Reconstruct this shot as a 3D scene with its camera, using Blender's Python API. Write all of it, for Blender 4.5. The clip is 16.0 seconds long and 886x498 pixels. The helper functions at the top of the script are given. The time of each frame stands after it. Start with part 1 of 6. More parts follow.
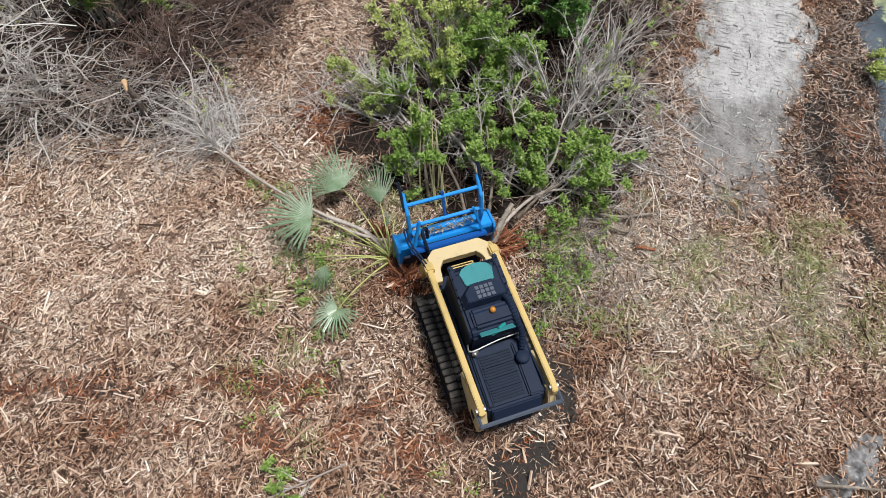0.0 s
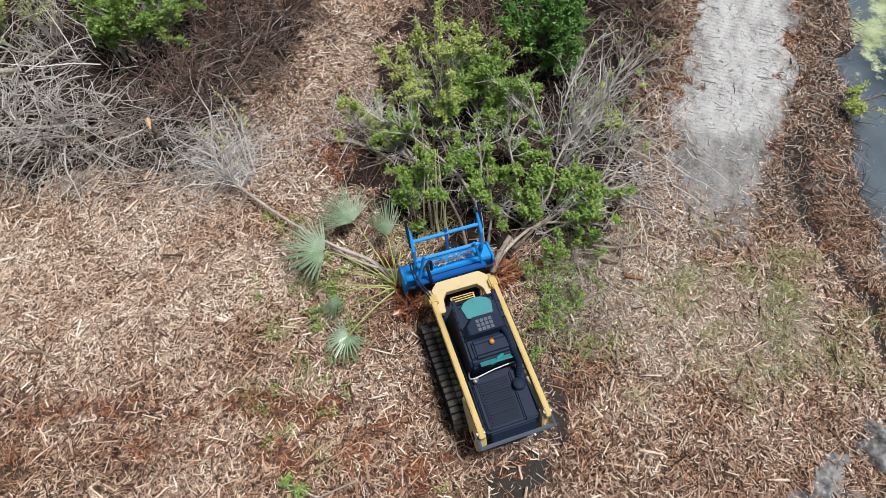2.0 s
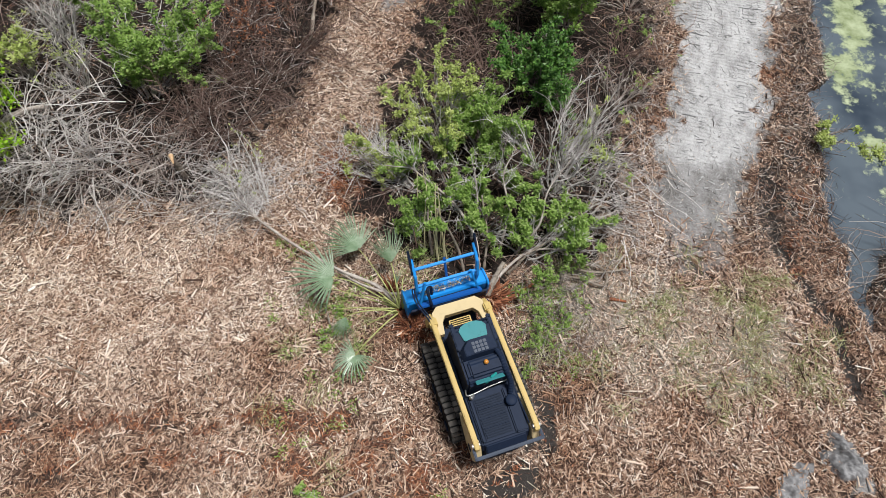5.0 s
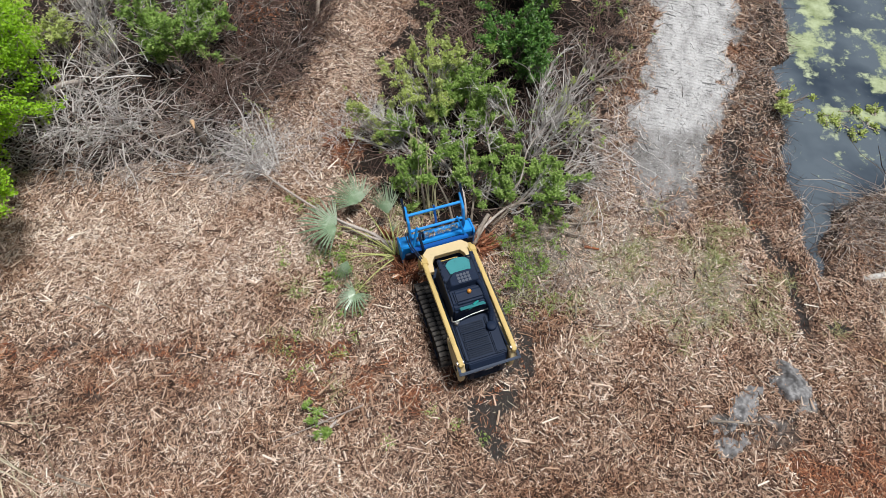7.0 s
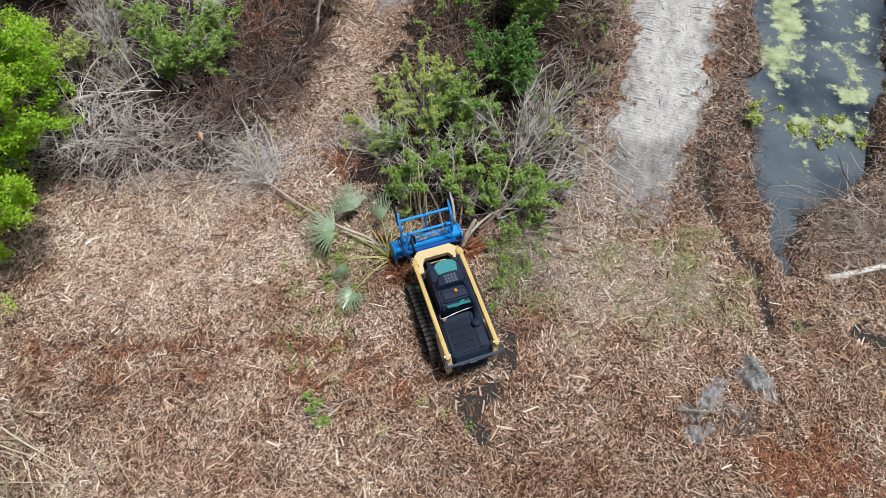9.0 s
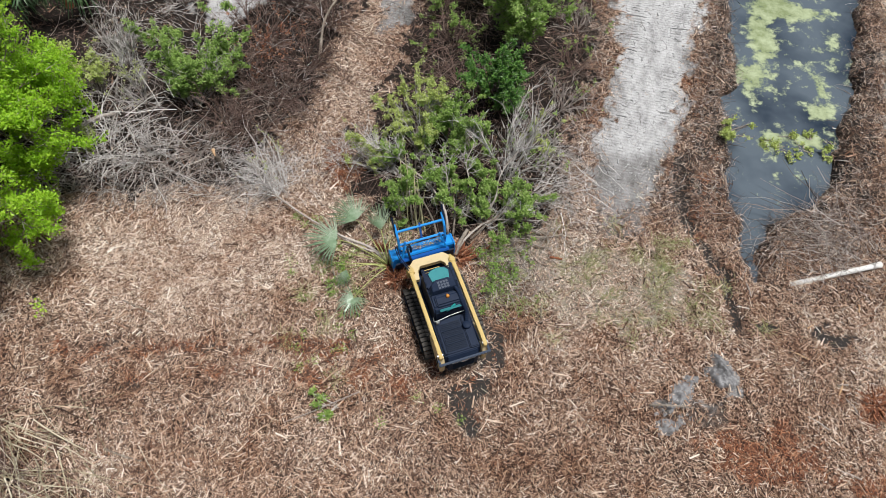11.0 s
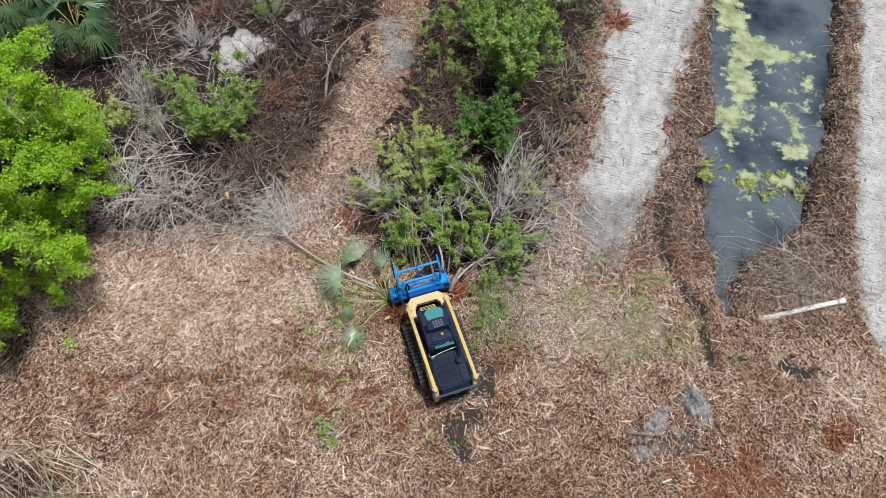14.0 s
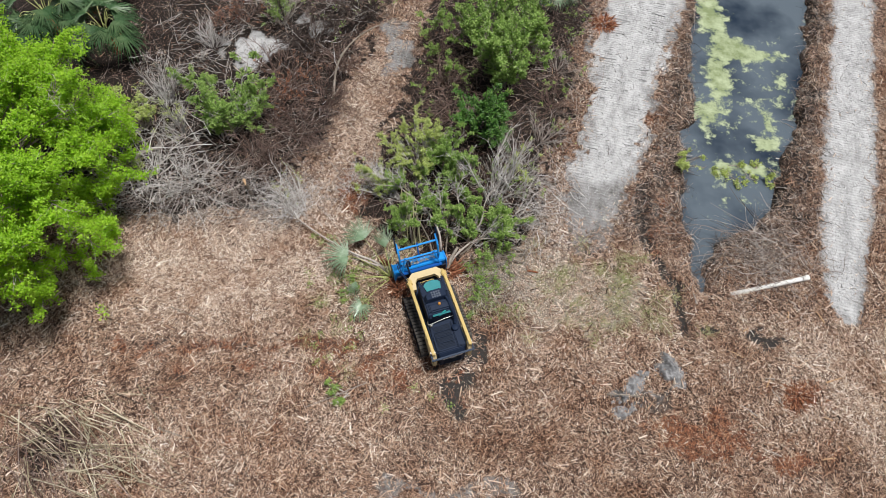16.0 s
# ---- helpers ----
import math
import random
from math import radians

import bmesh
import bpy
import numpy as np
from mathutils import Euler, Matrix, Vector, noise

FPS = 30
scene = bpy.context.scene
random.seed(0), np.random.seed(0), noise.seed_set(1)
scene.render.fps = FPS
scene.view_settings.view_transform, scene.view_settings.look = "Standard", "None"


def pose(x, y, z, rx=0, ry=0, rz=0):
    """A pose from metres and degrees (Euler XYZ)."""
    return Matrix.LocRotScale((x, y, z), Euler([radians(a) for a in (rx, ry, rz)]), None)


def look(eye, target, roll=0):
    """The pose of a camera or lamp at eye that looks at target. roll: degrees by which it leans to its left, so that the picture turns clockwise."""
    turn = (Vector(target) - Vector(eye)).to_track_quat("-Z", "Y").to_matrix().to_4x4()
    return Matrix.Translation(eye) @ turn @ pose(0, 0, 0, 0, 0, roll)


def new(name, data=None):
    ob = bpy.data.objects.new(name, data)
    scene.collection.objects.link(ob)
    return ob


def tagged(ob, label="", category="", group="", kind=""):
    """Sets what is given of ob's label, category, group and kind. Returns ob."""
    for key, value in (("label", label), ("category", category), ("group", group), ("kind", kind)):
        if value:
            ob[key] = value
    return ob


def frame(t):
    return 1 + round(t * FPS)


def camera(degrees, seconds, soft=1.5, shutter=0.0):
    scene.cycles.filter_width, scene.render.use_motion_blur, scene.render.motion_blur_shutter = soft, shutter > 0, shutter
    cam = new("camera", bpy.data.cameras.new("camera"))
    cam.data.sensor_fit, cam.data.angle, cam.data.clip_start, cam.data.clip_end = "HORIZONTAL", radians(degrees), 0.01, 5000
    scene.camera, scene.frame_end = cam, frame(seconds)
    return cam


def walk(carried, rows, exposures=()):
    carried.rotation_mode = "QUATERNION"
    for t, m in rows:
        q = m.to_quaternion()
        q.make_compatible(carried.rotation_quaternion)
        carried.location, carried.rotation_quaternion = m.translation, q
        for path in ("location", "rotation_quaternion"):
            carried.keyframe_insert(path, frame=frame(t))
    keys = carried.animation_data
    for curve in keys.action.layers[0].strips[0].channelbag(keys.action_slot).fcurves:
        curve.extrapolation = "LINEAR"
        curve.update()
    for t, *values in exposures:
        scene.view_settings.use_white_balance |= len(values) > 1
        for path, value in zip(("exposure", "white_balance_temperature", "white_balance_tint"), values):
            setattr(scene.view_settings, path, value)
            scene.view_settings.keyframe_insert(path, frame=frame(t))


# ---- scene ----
cam = camera(70.3, 16.0, soft=0.3)
PATH = [
    (0, (-0.661, -4.425, 11.713), (-0.59, -3.501, 9.941), 4.4),
    (0.5, (-0.745, -4.396, 11.988), (-0.67, -3.475, 10.214), 4.7),
    (1, (-0.759, -4.349, 12.27), (-0.684, -3.432, 10.494), 4.7),
    (1.5, (-0.778, -4.314, 12.557), (-0.704, -3.393, 10.783), 4.7),
    (2, (-0.803, -4.223, 12.931), (-0.726, -3.31, 11.153), 4.9),
    (2.5, (-0.815, -4.156, 13.245), (-0.735, -3.247, 11.465), 5.1),
    (3, (-0.868, -4.187, 13.422), (-0.786, -3.277, 11.643), 5.3),
    (3.5, (-0.876, -4.165, 13.616), (-0.796, -3.253, 11.838), 5.1),
    (4, (-0.841, -4.127, 13.872), (-0.766, -3.216, 12.093), 4.8),
    (4.2, (-0.89, -4.138, 13.946), (-0.811, -3.224, 12.169), 5.1),
    (6.3, (-0.632, -5.347, 14.86), (-0.568, -4.398, 13.101), 3.8),
    (6.5, (-0.586, -5.565, 14.988), (-0.527, -4.626, 13.223), 3.6),
    (7, (-0.459, -6.478, 15.228), (-0.405, -5.534, 13.465), 3.3),
    (7.5, (-0.355, -7.026, 15.45), (-0.305, -6.079, 13.689), 3.0),
    (8, (-0.268, -7.182, 15.746), (-0.222, -6.233, 13.987), 2.8),
    (8.5, (-0.207, -7.089, 16.085), (-0.16, -6.145, 14.322), 2.8),
    (9, (-0.151, -7.053, 16.42), (-0.104, -6.107, 14.659), 2.8),
    (11.3, (0.001, -7.606, 18.075), (0.048, -6.658, 16.314), 2.8),
    (11.5, (-0.029, -7.542, 18.186), (0.019, -6.597, 16.424), 2.9),
    (12, (0.041, -7.574, 18.536), (0.086, -6.622, 16.778), 2.7),
    (12.5, (0.101, -7.534, 18.914), (0.145, -6.581, 17.156), 2.6),
    (13, (0.146, -7.439, 19.269), (0.188, -6.487, 17.51), 2.5),
    (13.5, (0.187, -7.311, 19.666), (0.227, -6.363, 17.905), 2.4),
    (14, (0.208, -7.234, 19.995), (0.245, -6.288, 18.233), 2.3),
    (14.5, (0.197, -7.241, 20.341), (0.232, -6.292, 18.58), 2.3),
    (15, (0.251, -7.548, 20.723), (0.284, -6.598, 18.963), 2.1),
    (15.5, (0.279, -8.158, 21.057), (0.312, -7.205, 19.299), 2.2),
    (16, (0.366, -9.031, 21.398), (0.393, -8.07, 19.644), 1.8),
]
walk(cam, [(t, look(eye, target, roll)) for t, eye, target, roll in PATH])

# ---- world, sun, exposure ----
scene.view_settings.exposure = 0.16
sky_world = bpy.data.worlds.new("sky")
scene.world = sky_world
sky_world.use_nodes = True
wn = sky_world.node_tree
wn.nodes.clear()
w_out = wn.nodes.new("ShaderNodeOutputWorld")
w_bg = wn.nodes.new("ShaderNodeBackground")
w_sky = wn.nodes.new("ShaderNodeTexSky")
w_sky.sky_type = "NISHITA"
w_sky.sun_disc = False
SUN_ELEV, SUN_AZ = radians(76), radians(80)
w_sky.sun_elevation, w_sky.sun_rotation = SUN_ELEV, SUN_AZ
w_sky.air_density, w_sky.dust_density = 1.2, 3.0
w_mix = wn.nodes.new("ShaderNodeMixRGB")
w_co = wn.nodes.new("ShaderNodeTexCoord")
w_noise = wn.nodes.new("ShaderNodeTexNoise")
w_noise.inputs["Scale"].default_value = 3.2
w_noise.inputs["Detail"].default_value = 6
w_ramp = wn.nodes.new("ShaderNodeValToRGB")
w_ramp.color_ramp.elements[0].position, w_ramp.color_ramp.elements[1].position = 0.40, 0.62
w_mix.inputs["Color2"].default_value = (4.4, 4.7, 5.2, 1)
wn.links.new(w_co.outputs["Generated"], w_noise.inputs["Vector"])
wn.links.new(w_noise.outputs["Fac"], w_ramp.inputs["Fac"])
wn.links.new(w_ramp.outputs["Color"], w_mix.inputs["Fac"])
wn.links.new(w_sky.outputs["Color"], w_mix.inputs["Color1"])
wn.links.new(w_mix.outputs["Color"], w_bg.inputs["Color"])
w_bg.inputs["Strength"].default_value = 0.05
wn.links.new(w_bg.outputs["Background"], w_out.inputs["Surface"])
sun = new("sun", bpy.data.lights.new("sun", "SUN"))
sun.data.energy, sun.data.angle, sun.data.color = 4.1, radians(16), (1.0, 0.99, 0.975)
sun_from = Vector((math.sin(SUN_AZ) * math.cos(SUN_ELEV), math.cos(SUN_AZ) * math.cos(SUN_ELEV), math.sin(SUN_ELEV)))
sun.matrix_world = look(sun_from * 60, (0, 0, 0))


# ---- materials ----
def material(name, colours, rough=0.8, scale=6.0, metal=0.0, bump=0.3, bump_scale=60.0, island=0.0, patch=None, spec=0.4, obj_random=0.0, translucent=0.0):
    """colours: (position, rgb) stops driven by fine and coarse noise; island: how far each loose piece differs."""
    m = bpy.data.materials.new(name)
    m.use_nodes = True
    nt = m.node_tree
    n, l = nt.nodes, nt.links
    bsdf = n["Principled BSDF"]
    geo = n.new("ShaderNodeNewGeometry")
    co = n.new("ShaderNodeTexCoord")
    fine = n.new("ShaderNodeTexNoise")
    fine.inputs["Scale"].default_value, fine.inputs["Detail"].default_value = scale, 8
    fine.inputs["Roughness"].default_value = 0.65
    l.new(co.outputs["Object"], fine.inputs["Vector"])
    coarse = n.new("ShaderNodeTexNoise")
    coarse.inputs["Scale"].default_value, coarse.inputs["Detail"].default_value = scale * 0.13, 3
    l.new(co.outputs["Object"], coarse.inputs["Vector"])
    mix = n.new("ShaderNodeMath")
    mix.operation = "MULTIPLY_ADD"
    l.new(coarse.outputs["Fac"], mix.inputs[0])
    mix.inputs[1].default_value = 0.5
    half = n.new("ShaderNodeMath")
    half.operation = "MULTIPLY"
    half.inputs[1].default_value = 0.5
    l.new(fine.outputs["Fac"], half.inputs[0])
    l.new(half.outputs[0], mix.inputs[2])
    value = mix.outputs[0]
    stretch = n.new("ShaderNodeMapRange")
    stretch.inputs["From Min"].default_value, stretch.inputs["From Max"].default_value = 0.3, 0.7
    l.new(value, stretch.inputs["Value"])
    value = stretch.outputs["Result"]
    if island or obj_random:
        if island:
            source = geo.outputs["Random Per Island"]
        else:
            info = n.new("ShaderNodeObjectInfo")
            source = info.outputs["Random"]
        blend = n.new("ShaderNodeMix")
        blend.inputs["Factor"].default_value = island or obj_random
        l.new(value, blend.inputs[2])
        l.new(source, blend.inputs[3])
        value = blend.outputs[0]
    ramp = n.new("ShaderNodeValToRGB")
    el = ramp.color_ramp.elements
    el[0].position, el[0].color = colours[0][0], (*colours[0][1], 1)
    el[1].position, el[1].color = colours[-1][0], (*colours[-1][1], 1)
    for p, c in colours[1:-1]:
        el.new(p).color = (*c, 1)
    l.new(value, ramp.inputs["Fac"])
    colour = ramp.outputs["Color"]
    if patch:
        tint, size, low, high = patch
        pn = n.new("ShaderNodeTexNoise")
        pn.inputs["Scale"].default_value, pn.inputs["Detail"].default_value = size, 5
        l.new(geo.outputs["Position"], pn.inputs["Vector"])
        pr = n.new("ShaderNodeMapRange")
        pr.inputs["From Min"].default_value, pr.inputs["From Max"].default_value = low, high
        l.new(pn.outputs["Fac"], pr.inputs["Value"])
        pm = n.new("ShaderNodeMixRGB")
        pm.blend_type = "MULTIPLY"
        pm.inputs["Color2"].default_value = (*tint, 1)
        l.new(pr.outputs["Result"], pm.inputs["Fac"])
        l.new(colour, pm.inputs["Color1"])
        colour = pm.outputs["Color"]
    l.new(colour, bsdf.inputs["Base Color"])
    bsdf.inputs["Roughness"].default_value = rough
    bsdf.inputs["Metallic"].default_value = metal
    bsdf.inputs["Specular IOR Level"].default_value = spec
    if bump:
        bn = n.new("ShaderNodeTexNoise")
        bn.inputs["Scale"].default_value, bn.inputs["Detail"].default_value = bump_scale, 6
        l.new(co.outputs["Object"], bn.inputs["Vector"])
        b = n.new("ShaderNodeBump")
        b.inputs["Strength"].default_value = bump
        b.inputs["Distance"].default_value = 0.02
        l.new(bn.outputs["Fac"], b.inputs["Height"])
        l.new(b.outputs["Normal"], bsdf.inputs["Normal"])
    if translucent:
        tr = n.new("ShaderNodeBsdfTranslucent")
        l.new(colour, tr.inputs["Color"])
        mx = n.new("ShaderNodeMixShader")
        mx.inputs["Fac"].default_value = translucent
        l.new(bsdf.outputs["BSDF"], mx.inputs[1])
        l.new(tr.outputs["BSDF"], mx.inputs[2])
        l.new(mx.outputs["Shader"], n["Material Output"].inputs["Surface"])
    return m


CHIP = material("mulch_chip", [(0.0, (0.018, 0.010, 0.007)), (0.26, (0.12, 0.063, 0.042)), (0.5, (0.385, 0.236, 0.158)), (0.78, (0.65, 0.475, 0.35)), (1.0, (0.91, 0.82, 0.71))],
                rough=0.85, scale=9, island=0.92, patch=((0.70, 0.58, 0.50), 0.55, 0.46, 0.66))
PALE_CHIP = material("bleached_chip", [(0.0, (0.045, 0.026, 0.019)), (0.24, (0.27, 0.17, 0.122)), (0.5, (0.59, 0.44, 0.335)), (0.78, (0.79, 0.66, 0.545)), (1.0, (0.93, 0.88, 0.80))],
                     rough=0.85, scale=9, island=0.92, patch=((0.80, 0.71, 0.65), 0.55, 0.46, 0.66))
PALE_BARK = material("pale_bark", [(0.0, (0.20, 0.165, 0.14)), (0.45, (0.38, 0.33, 0.29)), (1.0, (0.62, 0.57, 0.52))], rough=0.9, scale=16, bump=0.5)
REED = material("straw_yellow_stem", [(0.0, (0.22, 0.20, 0.10)), (0.5, (0.46, 0.42, 0.24)), (1.0, (0.66, 0.61, 0.40))], rough=0.8, scale=12, island=0.7)
STRAW = material("dry_straw", [(0.0, (0.12, 0.10, 0.06)), (0.4, (0.36, 0.31, 0.20)), (0.75, (0.58, 0.52, 0.38)), (1.0, (0.76, 0.71, 0.58))], rough=0.9, scale=8, island=0.8)
TWIG = material("dead_twig", [(0.0, (0.08, 0.06, 0.05)), (0.4, (0.24, 0.19, 0.165)), (0.75, (0.46, 0.41, 0.37)), (1.0, (0.66, 0.62, 0.58))], rough=0.9, scale=14, island=0.85)
GREY_TWIG = material("weathered_twig", [(0.0, (0.20, 0.175, 0.155)), (0.5, (0.52, 0.485, 0.46)), (1.0, (0.80, 0.775, 0.75))], rough=0.9, scale=14, island=0.7)
BROWN_TWIG = material("brown_twig", [(0.0, (0.018, 0.012, 0.010)), (0.5, (0.055, 0.036, 0.029)), (0.8, (0.15, 0.112, 0.095)), (1.0, (0.46, 0.41, 0.375))], rough=0.9, scale=14, island=0.85)
RUST_TWIG = material("rust_brown_twig", [(0.0, (0.035, 0.019, 0.015)), (0.45, (0.125, 0.074, 0.058)), (0.8, (0.26, 0.185, 0.155)), (1.0, (0.52, 0.44, 0.39))], rough=0.9, scale=14, island=0.85)
BARK = material("bark", [(0.0, (0.10, 0.08, 0.06)), (0.5, (0.24, 0.2, 0.16)), (1.0, (0.42, 0.37, 0.31))], rough=0.95, scale=18, bump=0.8)
LEAF = material("leaf", [(0.0, (0.08, 0.16, 0.03)), (0.5, (0.26, 0.41, 0.08)), (1.0, (0.52, 0.64, 0.24))], rough=0.5, scale=5, island=0.7, bump=0, translucent=0.42)
LEAF_TREE = material("bright_leaf", [(0.0, (0.15, 0.30, 0.010)), (0.5, (0.31, 0.55, 0.022)), (1.0, (0.50, 0.72, 0.08))], rough=0.45, scale=1.2, island=0.6, bump=0, translucent=0.4)
LEAF_PALE = material("pale_leaf", [(0.0, (0.20, 0.26, 0.05)), (0.5, (0.40, 0.48, 0.12)), (1.0, (0.62, 0.68, 0.30))], rough=0.55, scale=5, island=0.7, bump=0, translucent=0.25)
LEAF_DARK = material("glossy_dark_leaf", [(0.0, (0.03, 0.085, 0.015)), (0.5, (0.075, 0.19, 0.03)), (1.0, (0.19, 0.34, 0.07))], rough=0.4, scale=5, island=0.7, bump=0, translucent=0.2)
# grey-green blade; the palest stop paints in the white highlights on its pleats
FROND = material("palmetto_blade", [(0.0, (0.10, 0.18, 0.09)), (0.5, (0.25, 0.35, 0.22)), (1.0, (0.60, 0.66, 0.55))], rough=0.26, scale=6, island=0.35, bump=0.1, translucent=0.15)
FROND_DARK = material("dark_palm_blade", [(0.0, (0.02, 0.055, 0.02)), (0.5, (0.055, 0.115, 0.045)), (1.0, (0.20, 0.27, 0.13))], rough=0.4, scale=6, island=0.3, bump=0.1, translucent=0.15)
STALK = material("palmetto_stalk", [(0.0, (0.22, 0.25, 0.07)), (0.5, (0.42, 0.44, 0.16)), (1.0, (0.62, 0.60, 0.30))], rough=0.6, scale=8, bump=0.1)
GRASS = material("grass_blade", [(0.0, (0.17, 0.22, 0.06)), (0.4, (0.34, 0.38, 0.14)), (1.0, (0.62, 0.58, 0.36))], rough=0.7, scale=6, island=0.8, bump=0, translucent=0.2)
FRESH = material("fresh_wood", [(0.0, (0.30, 0.15, 0.07)), (0.5, (0.58, 0.37, 0.2)), (1.0, (0.78, 0.6, 0.4))], rough=0.8, scale=16, bump=0.6)
RED_ROOT = material("shredded_red_root", [(0.0, (0.07, 0.022, 0.012)), (0.5, (0.27, 0.095, 0.045)), (0.85, (0.46, 0.21, 0.11)), (1.0, (0.66, 0.42, 0.27))], rough=0.9, scale=10, island=0.9)
PLASTIC_PIPE = material("white_pipe", [(0.0, (0.5, 0.47, 0.42)), (0.4, (0.74, 0.72, 0.68)), (1.0, (0.82, 0.81, 0.79))], rough=0.4, scale=5, bump=0.1)


# ---- mesh helpers ----
rng = np.random.default_rng(11)


def mesh_of(name, verts, faces, mats, smooth=False, face_mat=None):
    """faces: one array, or a list of arrays, of equal-sided faces."""
    me = bpy.data.meshes.new(name)
    verts = np.asarray(verts, np.float32).reshape(-1, 3)
    faces = faces if isinstance(faces, list) else [faces]
    loops = np.concatenate([np.asarray(f, np.int32).ravel() for f in faces])
    sizes = np.concatenate([np.full(len(f), f.shape[1], np.int32) for f in faces])
    me.vertices.add(len(verts))
    me.vertices.foreach_set("co", verts.ravel())
    me.loops.add(len(loops))
    me.loops.foreach_set("vertex_index", loops)
    me.polygons.add(len(sizes))
    me.polygons.foreach_set("loop_start", np.concatenate([[0], np.cumsum(sizes)[:-1]]).astype(np.int32))
    for m in mats if isinstance(mats, (list, tuple)) else [mats]:
        me.materials.append(m)
    if face_mat is not None:
        me.polygons.foreach_set("material_index", np.asarray(face_mat, np.int32))
    me.polygons.foreach_set("use_smooth", np.full(len(sizes), smooth))
    me.update(calc_edges=True)
    me.validate()
    return me


def under(name, me, parent=None, label=""):
    ob = new(name, me)
    ob.parent = parent
    return tagged(ob, label)


def unit(v):
    return v / np.maximum(np.linalg.norm(v, axis=-1, keepdims=True), 1e-9)


def tubes(P, R, sides=3):
    """Tapered tubes along M lines of K points each."""
    M, K, _ = P.shape
    T = unit(np.gradient(P, axis=1))
    ref = unit(rng.normal(size=(M, 1, 3)) + np.zeros((1, K, 1)))
    A = unit(np.cross(T, ref))
    B = np.cross(T, A)
    a = np.arange(sides) * 2 * np.pi / sides
    V = P[:, :, None] + R[:, :, None, None] * (np.cos(a)[:, None] * A[:, :, None] + np.sin(a)[:, None] * B[:, :, None])
    idx = np.arange(M * K * sides).reshape(M, K, sides)
    nxt = np.roll(idx, -1, axis=2)
    F = np.stack([idx[:, :-1], nxt[:, :-1], nxt[:, 1:], idx[:, 1:]], -1).reshape(-1, 4)
    return V.reshape(-1, 3), F


def grow(base, way, length, K=6, wander=0.25, rise=0.0):
    """Wandering lines from base along way; rise lifts (or drops) them as they go."""
    M = len(base)
    P = np.zeros((M, K, 3))
    P[:, 0] = base
    d = unit(way)
    for k in range(1, K):
        d = unit(d + rng.normal(size=(M, 3)) * wander + np.array([0, 0, rise]))
        P[:, k] = P[:, k - 1] + d * (length / (K - 1))[:, None]
    return P


def branch_off(P, count, spread=0.8, ahead=0.6):
    """Starts and ways of count new shoots off the lines P."""
    M, K, _ = P.shape
    i = rng.integers(0, M, count)
    k = rng.uniform(0.3, 1.0, count) * (K - 1)
    k0 = np.minimum(k.astype(int), K - 2)
    f = (k - k0)[:, None]
    start = P[i, k0] * (1 - f) + P[i, k0 + 1] * f
    way = unit(P[i, k0 + 1] - P[i, k0]) * ahead + unit(rng.normal(size=(count, 3))) * spread
    return start, unit(way)


def join(pieces):
    V, F, n = [], [], 0
    for v, f in pieces:
        V.append(v)
        F.append(f + n)
        n += len(v)
    return np.concatenate(V), np.concatenate(F)


def leaves_at(P, size, long=1.9, lift=0.2):
    """Folded pointed leaves, two triangles each side of a midrib, at the points P."""
    L = len(P)
    d = unit(rng.normal(size=(L, 3)) * np.array([1, 1, 0.6]) + np.array([0, 0, lift]))
    s = unit(np.cross(d, rng.normal(size=(L, 3)) * 0.55 + np.array([0, 0, 1])))
    n = np.cross(d, s)
    z = size * rng.uniform(0.6, 1.35, L)[:, None]
    a = P
    tip = P + d * z * long
    mid = P + d * z * long * 0.5
    V = np.stack([a, mid + s * z * 0.5 + n * z * 0.18, tip, mid - s * z * 0.5 + n * z * 0.18], 1).reshape(-1, 3)
    i = np.arange(L)[:, None] * 4
    return V, np.concatenate([i + np.array([[0, 1, 2]]), i + np.array([[0, 2, 3]])])


def spots(x0, x1, y0, y1, n):
    return np.stack([rng.uniform(x0, x1, n), rng.uniform(y0, y1, n)], 1)


def arc(points, n=24):
    """A smooth line through points (Catmull-Rom)."""
    P = [np.array(p, float) for p in points]
    P = [2 * P[0] - P[1], *P, 2 * P[-1] - P[-2]]
    out = []
    for i in range(1, len(P) - 2):
        for t in np.linspace(0, 1, n // (len(P) - 3), endpoint=i == len(P) - 3):
            a, b, c, d = P[i - 1:i + 3]
            out.append(0.5 * (2 * b + (c - a) * t + (2 * a - 5 * b + 4 * c - d) * t * t + (3 * b - a - 3 * c + d) * t ** 3))
    return out


# ---- the lie of the land ----
def edge(y, rows):
    rows = np.array(rows)
    return np.interp(y, rows[:, 0], rows[:, 1])


SAND_A = ([(2.3, 6.2), (3.5, 5.3), (4.9, 5.4), (7.1, 6.4), (11, 7.3), (13.9, 7.7), (17, 9.0), (60, 26)],
          [(2.3, 6.9), (3.6, 7.5), (5.1, 8.0), (7.1, 9.1), (11.3, 10.5), (13.5, 11.5), (17, 12.8), (60, 29)])
SAND_B = ([(-0.6, 15.5), (0, 15.1), (1.35, 15.1), (3.1, 15.5), (6.7, 16.7), (10.4, 17.9), (17.1, 20.3), (60, 36)],
          [(-0.6, 15.7), (-0.2, 16.2), (1.35, 16.8), (3.4, 17.7), (6.5, 19.0), (10.4, 20.2), (17.1, 22.3), (60, 38.4)])
